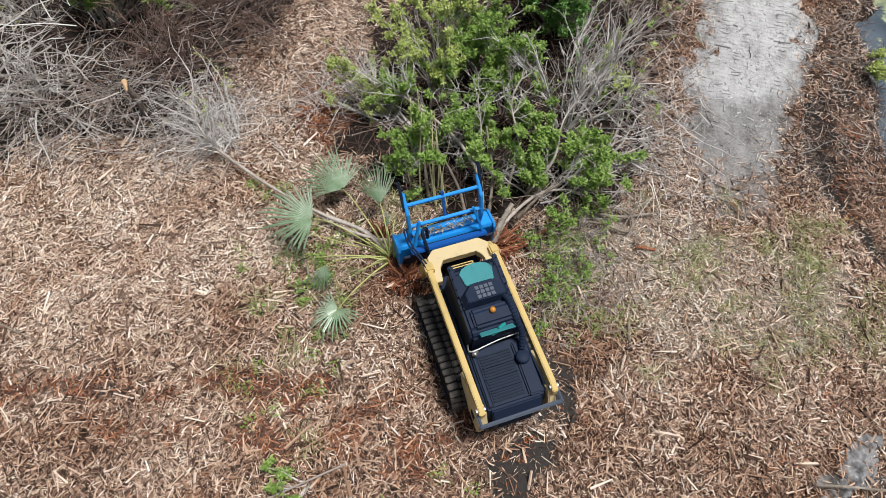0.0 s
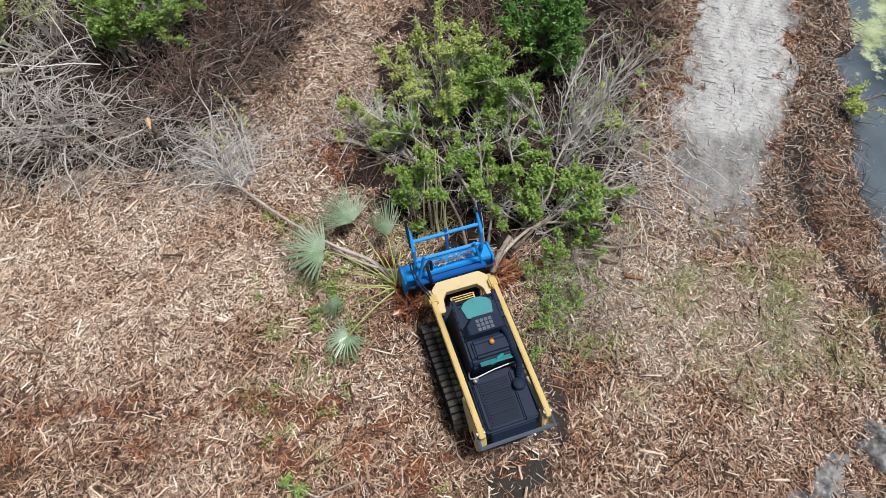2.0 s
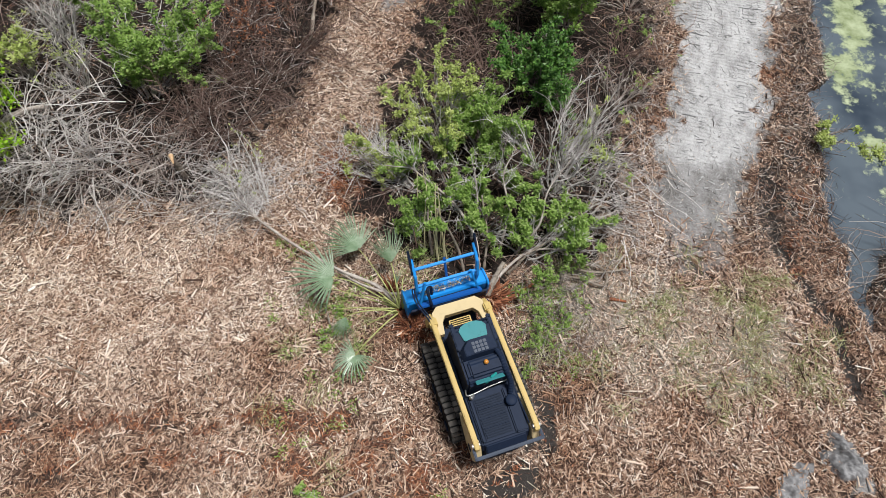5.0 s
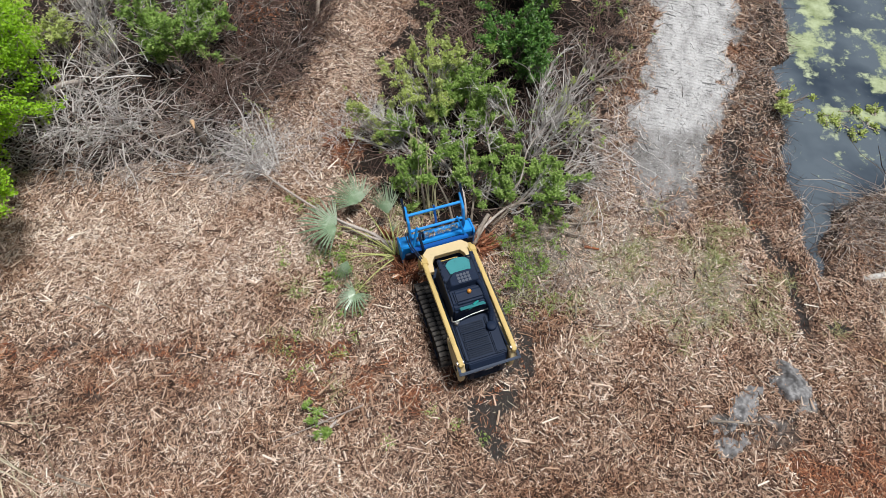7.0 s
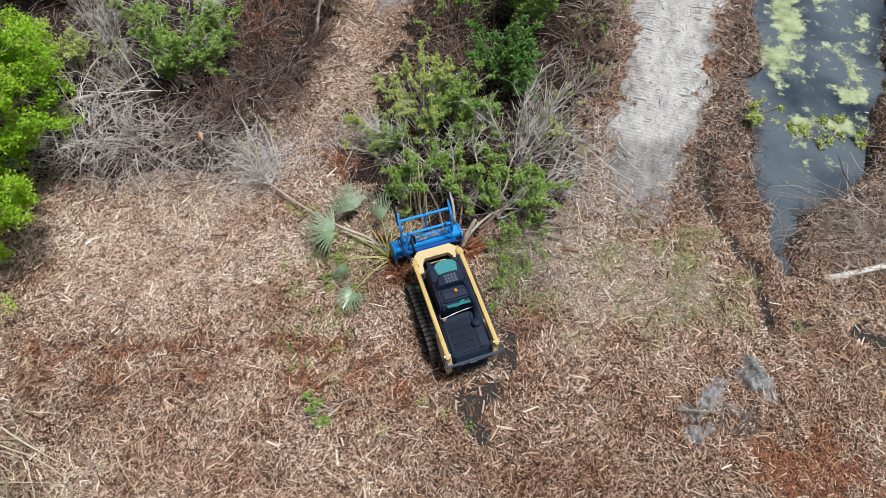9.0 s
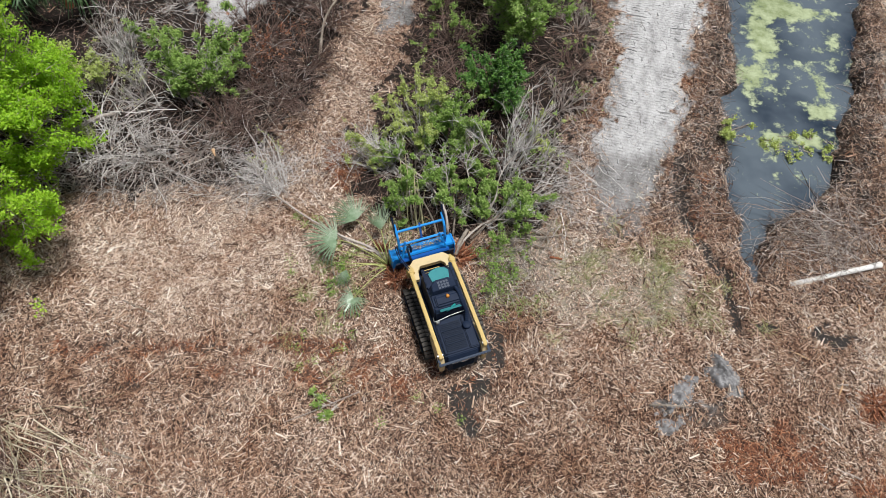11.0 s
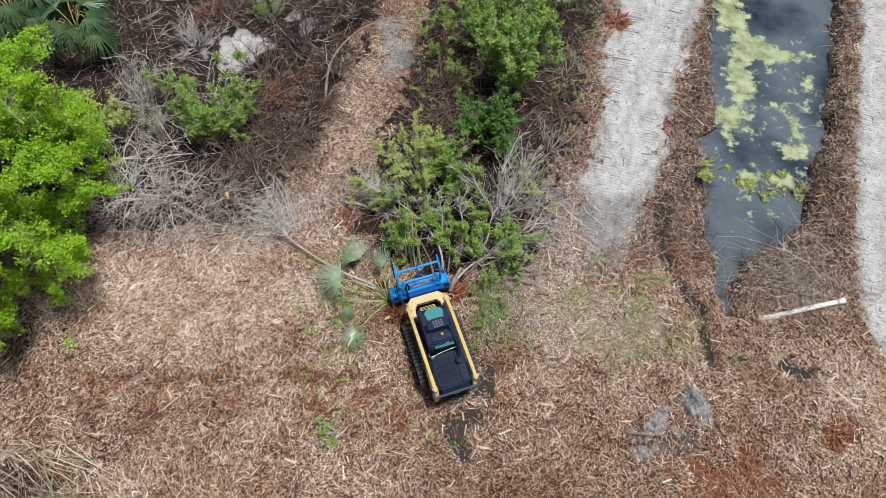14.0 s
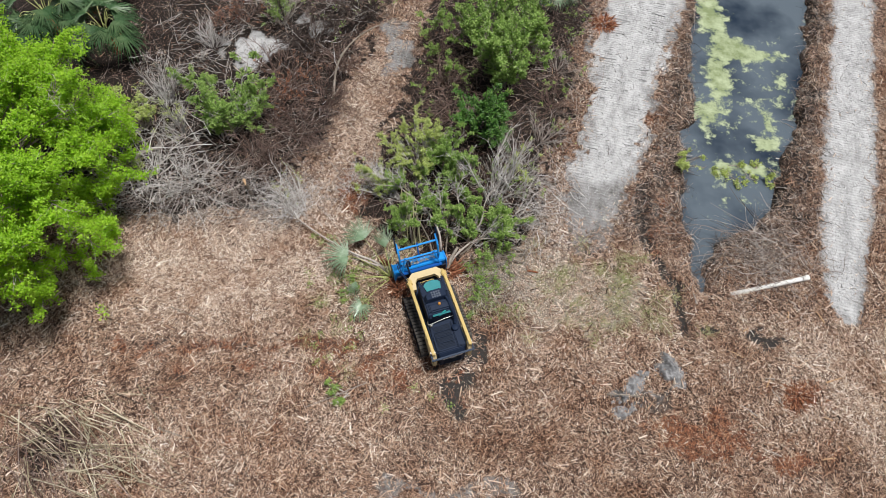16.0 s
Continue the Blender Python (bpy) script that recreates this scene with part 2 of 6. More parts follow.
POND = ([(1.2, 10.7), (2.4, 10.6), (3.7, 10.6), (5.2, 10.6), (8, 11.3), (14, 12.9), (17.5, 13.8), (40, 20), (42, 23)],
        [(1.2, 10.72), (2.4, 10.85), (3.1, 11.4), (3.7, 12.4), (4.2, 13.4), (5.2, 14.3), (7.3, 15.3), (10, 16.6), (14, 18.0), (17.5, 19.0), (40, 26), (42, 24)])
CRACK = ([(-0.8, 9.35), (1.3, 9.15), (2.8, 8.5), (4.1, 8.3), (6.0, 8.7)], [(-0.8, 9.7), (1.3, 9.7), (2.8, 9.1), (4.1, 8.85), (6.0, 9.1)])
WATER_Z = -0.4


def band(x, y, pair, soft=0.3, ends=0.6):
    """1 inside the strip between two edges, 0 outside, with a soft margin."""
    a, b = edge(y, pair[0]), edge(y, pair[1])
    inside = np.minimum(x - a, b - x)
    y0, y1 = pair[0][0][0], pair[0][-1][0]
    inside = np.minimum(inside, np.minimum(y - y0, y1 - y) * (soft / ends) if ends else inside)
    return np.clip(0.5 + inside / soft, 0, 1)


LATTICE = np.random.default_rng(5).uniform(-1, 1, (256, 256))


def wavy(x, y, size, seed):
    """Smooth uneven noise of about -1..1 with three octaves."""
    out, gain = 0, 1.0
    for k in range(3):
        f = 1.7 * 2 ** k / size
        c, t = math.cos(0.7 + seed * 1.3 + k * 0.9), math.sin(0.7 + seed * 1.3 + k * 0.9)
        u, v = (x * c - y * t) * f + seed * 17.3 + k * 31.7, (x * t + y * c) * f + seed * 7.1 + k * 11.9
        i, j = np.floor(u).astype(int), np.floor(v).astype(int)
        a, b = u - i, v - j
        a, b = a * a * (3 - 2 * a), b * b * (3 - 2 * b)
        p = LATTICE[i % 256, j % 256] * (1 - a) + LATTICE[(i + 1) % 256, j % 256] * a
        q = LATTICE[i % 256, (j + 1) % 256] * (1 - a) + LATTICE[(i + 1) % 256, (j + 1) % 256] * a
        out = out + gain * (p * (1 - b) + q * b)
        gain *= 0.5
    return out


def lump(x, y, cx, cy, rx, ry):
    return np.exp(-((x - cx) / rx) ** 2 - ((y - cy) / ry) ** 2)


def ground_z(x, y):
    z = 0.06 * wavy(x, y, 3.5, 1) + 0.035 * wavy(x, y, 1.2, 2) - 0.05 * np.exp(-((y + 1.2 + 0.5 * wavy(x, y * 0.2, 4.0, 6)) / 0.35) ** 2) * (x < -1)
    sand = np.maximum(band(x, y, SAND_A, 0.5), band(x, y, SAND_B, 0.5))
    z = z * (1 - 0.5 * sand)
    pond = band(x + 0.3 * wavy(x, y, 1.6, 71), y + 0.2 * wavy(x, y, 1.1, 72), POND, 1.1, 1.2)
    z = z - 1.1 * pond * pond * (3 - 2 * pond)
    z = z - 0.22 * band(x, y, CRACK, 0.3)
    z = z - 0.18 * lump(x, y, 10.6, -0.7, 0.45, 0.3) - 0.15 * lump(x, y, 12.2, -0.9, 0.5, 0.4)
    z = z + 0.16 * lump(x, y, 8.6, -2.3, 0.5, 0.7) 
    z = z + 0.1 * lump(x, y, 0.3, -3.0, 0.7, 0.8) * wavy(x, y, 0.5, 9)
    far = np.maximum(np.hypot(x, y - 5) - 45, 0)
    return z * np.exp(-far / 60)


def axis(lo, hi, step, reach):
    mid = np.arange(lo, hi + step, step)
    out = step * np.cumsum(1.25 ** np.arange(1, 32))
    out = out[out < reach]
    return np.concatenate([(lo - out)[::-1], mid, hi + out])


def smooth01(v, a, b):
    t = np.clip((v - a) / (b - a), 0, 1)
    return t * t * (3 - 2 * t)


last_places = []


def weights(x, y):
    """How far each place is sand, wet black soil with painted loader shade, grass stubble, red mulch or shade-darkened
    brush litter.
    """
    if last_places and last_places[0] is x and last_places[1] is y:
        return last_places[2]
    last_places[:] = [x, y, soil_weights(x, y)]
    return last_places[2]


def soil_weights(x, y):
    rag = 0.25 * wavy(x, y, 0.9, 21) + 0.15 * wavy(x, y, 0.35, 22)
    xw, yw = x + 0.45 * wavy(x, y, 1.3, 61), y + 0.45 * wavy(x, y, 1.3, 62)
    sand = np.maximum(band(x + 1.9 * rag, y + rag, SAND_A, 0.45), band(x + rag, y + rag, SAND_B, 0.5, 0.5))
    sand = np.maximum(sand, 0.55 * lump(xw, yw, 6.6, 2.4, 0.7, 1.2) * (wavy(x, y, 0.7, 24) > -0.2))
    sand = np.maximum(sand, smooth01(lump(xw, yw, -8.2, 13.4, 1.6, 1.8) + rag * 0.5, 0.45, 0.75))
    sand = np.maximum(sand, smooth01(lump(xw, yw, -5.4, 14.9, 0.9, 0.8) + rag * 0.5, 0.45, 0.75))
    sand = np.maximum(sand, 0.72 * smooth01(lump(xw, yw, -1.6, 13.6, 1.0, 3.2) + rag * 0.4, 0.4, 0.8))
    grey = lump(xw, yw, 8.7, -2.2, 0.55, 0.8) + 0.9 * lump(xw, yw, 7.3, -2.9, 0.9, 0.4)
    sand = sand * np.where(x > 13, 1.0, 0.58 + 0.42 * smooth01(y + 0.5 * wavy(x, y, 1.2, 25), 3.2, 5.6))
    mud = smooth01(grey + 0.35 * wavy(x, y, 0.6, 81) + 0.2 * wavy(x, y, 0.25, 82), 0.4, 0.8)
    sand = np.maximum(sand, 0.72 * mud)
    sand = np.maximum(sand, 0.6 * smooth01(lump(xw, yw, -0.8, -6.2, 1.3, 0.4) + lump(xw, yw, 2.0, -6.3, 1.6, 0.5) + rag, 0.5, 0.9))
    wet_shade = np.maximum(band(x + rag, y, POND, 0.9, 1.0), band(x + rag * 0.6, y, CRACK, 0.25))
    # patches at (1.0, -2.9) and (1.9, -1.5) paint loader shade into black soil
    for cx, cy, rx, ry in ((10.6, -0.7, 0.45, 0.35), (12.3, -0.9, 0.75, 0.6), (1.0, -2.9, 0.9, 0.9), (1.9, -1.5, 0.5, 0.9), (9.2, 4.6, 0.5, 0.9), (10.9, 2.3, 0.55, 1.0), (11.6, 3.0, 0.6, 0.5)):
        wet_shade = np.maximum(wet_shade, smooth01(lump(xw, yw, cx, cy, rx, ry) + rag, 0.4, 0.8))
    wet_shade = np.maximum(wet_shade, 0.6 * smooth01(lump(xw, yw, 7.7, -3.1, 1.3, 0.9) + 0.4 * wavy(x, y, 0.5, 83), 0.4, 0.9))
    grass = smooth01(lump(xw, yw, 6.0, 0.6, 2.9, 1.7) + lump(xw, yw, 3.6, 2.0, 1.2, 1.0) + rag * 0.6, 0.35, 0.8)
    red = smooth01(1.25 * lump(xw, yw, 9.2, -4.3, 1.7, 1.1) + 0.6 * lump(xw, yw, 12.4, -5.2, 2.2, 1.0) + lump(xw, yw, 13.0, -3.1, 1.2, 0.9) + lump(xw, yw, -0.2, 1.2, 1.2, 0.9) + lump(xw, yw, -3.0, 5.3, 0.8, 0.9)
                   + 0.7 * lump(xw, yw, 9.2, 4.0, 0.8, 2.6) + 0.5 * lump(xw, yw, 9.9, 8.5, 0.5, 3.0) + lump(xw, yw, 9.3, 15.4, 0.7, 0.9) + 0.6 * lump(xw, yw, -2, -2.5, 5, 1.2) + rag, 0.45, 0.9)
    wig = 2.8 * rag
    left = (x + wig < edge(y, [(4.0, -7.0), (5.3, -5.8), (6.7, -5.2), (8.2, -4.4), (11.1, -4.0), (13.6, -3.1), (17, -2.0), (60, 6)])) & (y > 4.35 + 0.45 * wavy(x, y, 2.6, 5) + 0.8 * rag)
    mid = (x + wig > edge(y, [(2.5, -1.2), (4.2, -2.6), (6.7, -2.4), (9.2, -1.7), (11.2, -1.2), (13.7, -0.3), (17, 0.2), (60, 8)])) & (x + wig < edge(y, [(1.5, 2.6), (3, 3.9), (6, 4.9), (10, 6.2), (14, 7.0), (17, 8.4), (60, 26)])) & (y + wig > 2.5)
    bank = smooth01(np.minimum(x - edge(y, SAND_A[1]) - 0.25, edge(y, SAND_B[0]) - 0.2 - x) + rag, -0.1, 0.4) * smooth01(y + 3.0 * rag, 2.0, 5.0)
    heap = 0.8 * smooth01(lump(xw, yw, -12.0, -4.9, 1.6, 1.1) + rag, 0.35, 0.8)
    litter = np.clip(heap + left * 1.0 + mid * 1.0 + bank * (0.62 + 0.45 * wavy(x, y, 1.2, 31)), 0, 1)
    wet_shade = np.maximum(wet_shade, bank * np.clip(0.1 + 0.6 * wavy(x, y, 0.8, 33), 0, 0.8))
    for cx, cy, rx, ry in ((-6.47, -1.04, 0.5, 0.22), (-8.37, -2.23, 0.55, 0.25), (-7.6, -0.92, 0.5, 0.18), (-3.84, -0.63, 0.3, 0.45), (-3.78, 0.01, 0.3, 0.3), (5.82, 0.28, 0.25, 0.2), (4.7, -0.88, 0.3, 0.25), (1.91, 0.27, 0.25, 0.5), (-9.3, -1.3, 0.7, 0.2), (-5.0, -1.9, 0.7, 0.2), (3.2, 2.6, 0.6, 0.4)):
        wet_shade = np.maximum(wet_shade, 0.6 * smooth01(lump(xw, yw, cx, cy, rx, ry) + rag, 0.35, 0.9))
    # furrows where tracks turned the mulch over
    turned = 0.95 * np.exp(-((y + 1.15 + 0.5 * wavy(x, y * 0.3, 3.0, 91)) / 0.32) ** 2) * (x < -2.3) * (x > -11)
    turned = turned + 0.75 * np.exp(-((y + 2.5 + 0.6 * wavy(x, y * 0.3, 3.5, 94)) / 0.3) ** 2) * (x < -3.0) * (x > -10)
    turned = turned + 0.55 * lump(x, y, -1.8, -1.2, 2.8, 2.2) + 0.4 * lump(x, y, 4.0, -2.6, 3.5, 1.8) + 0.3 * lump(x, y, -8, -5, 5, 1.5)
    furrow = smooth01(turned + 0.4 * wavy(x, y, 1.3, 92) + 0.25 * wavy(x, y, 0.4, 93), 0.45, 1.2) * (1 - sand)
    red = np.maximum(red, 0.8 * furrow)
    wet_shade = np.maximum(wet_shade, 0.5 * smooth01(turned + 0.4 * wavy(x, y, 1.3, 92) + 0.25 * wavy(x, y, 0.4, 93), 0.45, 1.3) * (1 - sand))
    return sand, wet_shade, grass, red, litter


def bleached(x, y):
    """How far the mulch has dried pale in the open."""
    v = 1.2 * lump(x, y, -7.8, 1.7, 5.4, 2.5) + 0.8 * lump(x, y, -2.9, 9.0, 1.4, 4.4) + 0.55 * lump(x, y, 5, 3.5, 1.2, 3) + 0.4 * lump(x, y, 9, -1.0, 5, 1.5) + 0.3 * lump(x, y, -6, -4.6, 6, 1.4) + 0.9 * lump(x, y, 15.2, -2.6, 2.6, 2.6) + 0.5 * lump(x, y, 5.5, 1.0, 2.5, 1.6)
    return np.clip(v + 0.32 * wavy(x, y, 1.7, 41), 0.05, 0.97)


def ground_material():
    m = bpy.data.materials.new("forest_floor")
    m.use_nodes = True
    n, l = m.node_tree.nodes, m.node_tree.links
    bsdf = n["Principled BSDF"]
    geo = n.new("ShaderNodeNewGeometry")

    def tex(scale, detail=6, rough=0.6):
        t = n.new("ShaderNodeTexNoise")
        t.inputs["Scale"].default_value, t.inputs["Detail"].default_value, t.inputs["Roughness"].default_value = scale, detail, rough
        l.new(geo.outputs["Position"], t.inputs["Vector"])
        return t.outputs["Fac"]

    def ramp(fac, stops):
        r = n.new("ShaderNodeValToRGB")
        el = r.color_ramp.elements
        el[0].position, el[0].color = stops[0][0], (*stops[0][1], 1)
        el[1].position, el[1].color = stops[-1][0], (*stops[-1][1], 1)
        for p, c in stops[1:-1]:
            el.new(p).color = (*c, 1)
        l.new(fac, r.inputs["Fac"])
        return r.outputs["Color"]

    def over(base, top, name, sharp=0.25):
        at = n.new("ShaderNodeAttribute")
        at.attribute_name = name
        add = n.new("ShaderNodeMath")
        add.operation = "MULTIPLY_ADD"
        l.new(grain, add.inputs[0])
        add.inputs[1].default_value = 0.7
        l.new(at.outputs["Fac"], add.inputs[2])
        mr = n.new("ShaderNodeMapRange")
        mr.inputs["From Min"].default_value, mr.inputs["From Max"].default_value = 0.85 - sharp, 0.85 + sharp
        l.new(add.outputs[0], mr.inputs["Value"])
        mx = n.new("ShaderNodeMixRGB")
        l.new(mr.outputs["Result"], mx.inputs["Fac"])
        l.new(base, mx.inputs["Color1"])
        l.new(top, mx.inputs["Color2"])
        return mx.outputs["Color"], mr.outputs["Result"]

    grain, fine = tex(7, 8, 0.7), tex(38, 6, 0.7)
    along = n.new("ShaderNodeMapping")
    along.inputs["Scale"].default_value = (1.5, 0.8, 1)
    heading = n.new("ShaderNodeVectorRotate")
    heading.rotation_type = "Z_AXIS"
    heading.inputs["Angle"].default_value = radians(16)
    l.new(geo.outputs["Position"], heading.inputs["Vector"])
    l.new(heading.outputs["Vector"], along.inputs["Vector"])
    streak = n.new("ShaderNodeTexNoise")
    streak.inputs["Scale"].default_value, streak.inputs["Detail"].default_value, streak.inputs["Roughness"].default_value = 1.3, 12, 0.74
    l.new(along.outputs["Vector"], streak.inputs["Vector"])
    broad = streak.outputs["Fac"]
    # chips in the bed of the mulch, each patch of them lying its own way
    way = n.new("ShaderNodeTexVoronoi")
    way.inputs["Scale"].default_value = 7.0
    l.new(geo.outputs["Position"], way.inputs["Vector"])
    hue = n.new("ShaderNodeSeparateColor")
    l.new(way.outputs["Color"], hue.inputs["Color"])
    ang = n.new("ShaderNodeMath")
    ang.operation = "MULTIPLY"
    ang.inputs[1].default_value = 3.14
    l.new(hue.outputs[0], ang.inputs[0])
    turned = n.new("ShaderNodeVectorRotate")
    turned.rotation_type = "Z_AXIS"
    l.new(geo.outputs["Position"], turned.inputs["Vector"])
    l.new(ang.outputs[0], turned.inputs["Angle"])
    long = n.new("ShaderNodeMapping")
    long.inputs["Scale"].default_value = (7.0, 32.0, 1.0)
    l.new(turned.outputs["Vector"], long.inputs["Vector"])
    cell = n.new("ShaderNodeTexVoronoi")
    cell.inputs["Scale"].default_value = 1.0
    l.new(long.outputs["Vector"], cell.inputs["Vector"])
    pick = n.new("ShaderNodeSeparateColor")
    l.new(cell.outputs["Color"], pick.inputs["Color"])
    shred = n.new("ShaderNodeMath")
    shred.operation = "MULTIPLY_ADD"
    shred.inputs[1].default_value = 0.55
    l.new(pick.outputs[0], shred.inputs[0])
    some = n.new("ShaderNodeMath")
    some.operation = "MULTIPLY"
    some.inputs[1].default_value = 0.5
    l.new(fine, some.inputs[0])
    l.new(some.outputs[0], shred.inputs[2])
    bed = shred.outputs[0]
    # bed browns run darker than the loose chips, painting in shade between them
    colour = ramp(bed, [(0.2, (0.010, 0.006, 0.004)), (0.42, (0.055, 0.031, 0.022)), (0.62, (0.21, 0.128, 0.090)), (0.8, (0.42, 0.295, 0.22))])
    pale = ramp(bed, [(0.2, (0.025, 0.015, 0.011)), (0.40, (0.19, 0.125, 0.092)), (0.6, (0.46, 0.335, 0.255)), (0.8, (0.72, 0.59, 0.48))])
    colour, _ = over(colour, pale, "pale", 0.5)
    damp = n.new("ShaderNodeMapRange")
    damp.inputs["From Min"].default_value, damp.inputs["From Max"].default_value = 0.46, 0.66
    l.new(tex(0.55, 5, 0.5), damp.inputs["Value"])
    stain = n.new("ShaderNodeMixRGB")
    stain.blend_type = "MULTIPLY"
    stain.inputs["Color2"].default_value = (0.66, 0.54, 0.47, 1)
    l.new(damp.outputs["Result"], stain.inputs["Fac"])
    l.new(colour, stain.inputs["Color1"])
    colour = stain.outputs["Color"]
    # litter brown taken near black, so the shade under the brush is in the colour
    litter = ramp(fine, [(0.40, (0.006, 0.005, 0.004)), (0.56, (0.022, 0.015, 0.012)), (0.74, (0.12, 0.085, 0.068))])
    colour, _ = over(colour, litter, "litter")
    red = ramp(bed, [(0.25, (0.03, 0.014, 0.010)), (0.5, (0.10, 0.045, 0.028)), (0.7, (0.24, 0.125, 0.08))])
    colour, _ = over(colour, red, "red")
    grass = ramp(fine, [(0.33, (0.07, 0.056, 0.044)), (0.5, (0.32, 0.275, 0.22)), (0.66, (0.60, 0.55, 0.47))])
    colour, _ = over(colour, grass, "grass")
    blot = n.new("ShaderNodeMath")
    blot.operation = "MULTIPLY_ADD"
    l.new(broad, blot.inputs[0])
    blot.inputs[1].default_value = 0.55
    fine_half = n.new("ShaderNodeMath")
    fine_half.operation = "MULTIPLY"
    fine_half.inputs[1].default_value = 0.45
    l.new(fine, fine_half.inputs[0])
    l.new(fine_half.outputs[0], blot.inputs[2])
    sand = ramp(blot.outputs[0], [(0.38, (0.06, 0.054, 0.049)), (0.44, (0.14, 0.132, 0.125)), (0.50, (0.225, 0.218, 0.212)), (0.60, (0.33, 0.322, 0.316))])
    white = ramp(blot.outputs[0], [(0.38, (0.16, 0.154, 0.15)), (0.46, (0.35, 0.345, 0.34)), (0.56, (0.50, 0.495, 0.49))])
    sand, _ = over(sand, white, "dry", 0.3)
    colour, sandy = over(colour, sand, "sand", 0.2)
    wet_shade = ramp(fine, [(0.35, (0.012, 0.010, 0.009)), (0.6, (0.035, 0.028, 0.024)), (0.8, (0.11, 0.08, 0.06))])
    colour, wet_shade_mask = over(colour, wet_shade, "wet_shade")
    l.new(colour, bsdf.inputs["Base Color"])
    rough = n.new("ShaderNodeMapRange")
    rough.inputs["To Min"].default_value, rough.inputs["To Max"].default_value = 0.95, 0.5
    l.new(wet_shade_mask, rough.inputs["Value"])
    l.new(rough.outputs["Result"], bsdf.inputs["Roughness"])
    bsdf.inputs["Specular IOR Level"].default_value = 0.25
    b = n.new("ShaderNodeBump")
    b.inputs["Strength"].default_value, b.inputs["Distance"].default_value = 0.7, 0.06
    level = n.new("ShaderNodeMapRange")
    level.inputs["To Min"].default_value, level.inputs["To Max"].default_value = 0.75, 0.16
    l.new(sandy, level.inputs["Value"])
    l.new(level.outputs["Result"], b.inputs["Strength"])
    l.new(grain, b.inputs["Height"])
    b2 = n.new("ShaderNodeBump")
    b2.inputs["Strength"].default_value, b2.inputs["Distance"].default_value = 0.5, 0.02
    l.new(fine, b2.inputs["Height"])
    l.new(b.outputs["Normal"], b2.inputs["Normal"])
    tread = n.new("ShaderNodeTexWave")
    tread.bands_direction = "Y"
    tread.inputs["Scale"].default_value, tread.inputs["Distortion"].default_value, tread.inputs["Detail"].default_value = 2.3, 2.2, 2.0
    l.new(heading.outputs["Vector"], tread.inputs["Vector"])
    press = n.new("ShaderNodeMath")
    press.operation = "MULTIPLY_ADD"
    press.inputs[1].default_value = 0.11
    l.new(tread.outputs["Fac"], press.inputs[0])
    l.new(broad, press.inputs[2])
    b3 = n.new("ShaderNodeBump")
    b3.inputs["Distance"].default_value = 0.07
    l.new(sandy, b3.inputs["Strength"])
    l.new(press.outputs[0], b3.inputs["Height"])
    l.new(b2.outputs["Normal"], b3.inputs["Normal"])
    l.new(b3.outputs["Normal"], bsdf.inputs["Normal"])
    return m


def build_ground():
    xs, ys = axis(-17, 24, 0.15, 900), axis(-8, 19, 0.15, 900)
    X, Y = np.meshgrid(xs, ys)
    x, y = X.ravel(), Y.ravel()
    i = np.arange(len(x)).reshape(X.shape)
    F = np.stack([i[:-1, :-1], i[:-1, 1:], i[1:, 1:], i[1:, :-1]], -1).reshape(-1, 4)
    me = mesh_of("ground", np.stack([x, y, ground_z(x, y)], 1), F, ground_material(), smooth=True)
    for name, w in zip(("sand", "wet_shade", "grass", "red", "litter"), weights(x, y)):
        me.attributes.new(name, "FLOAT", "POINT").data.foreach_set("value", np.asarray(w, np.float32))
    dry = band(x + 0.5 * wavy(x, y, 1.4, 26), y, SAND_A, 1.5) * smooth01(y + 0.6 * wavy(x, y, 1.5, 27), 5.0, 6.6) + 0.8 * band(x, y, SAND_B, 0.8) + lump(x, y, -8.2, 13.4, 2.0, 2.2)
    me.attributes.new("pale", "FLOAT", "POINT").data.foreach_set("value", bleached(x, y).astype(np.float32))
    me.attributes.new("dry", "FLOAT", "POINT").data.foreach_set("value", np.clip(dry, 0, 1).astype(np.float32))
    tagged(new("ground", me), "ground of wood mulch, grey sand tracks and dark soil", "ground", kind="structure")


build_ground()


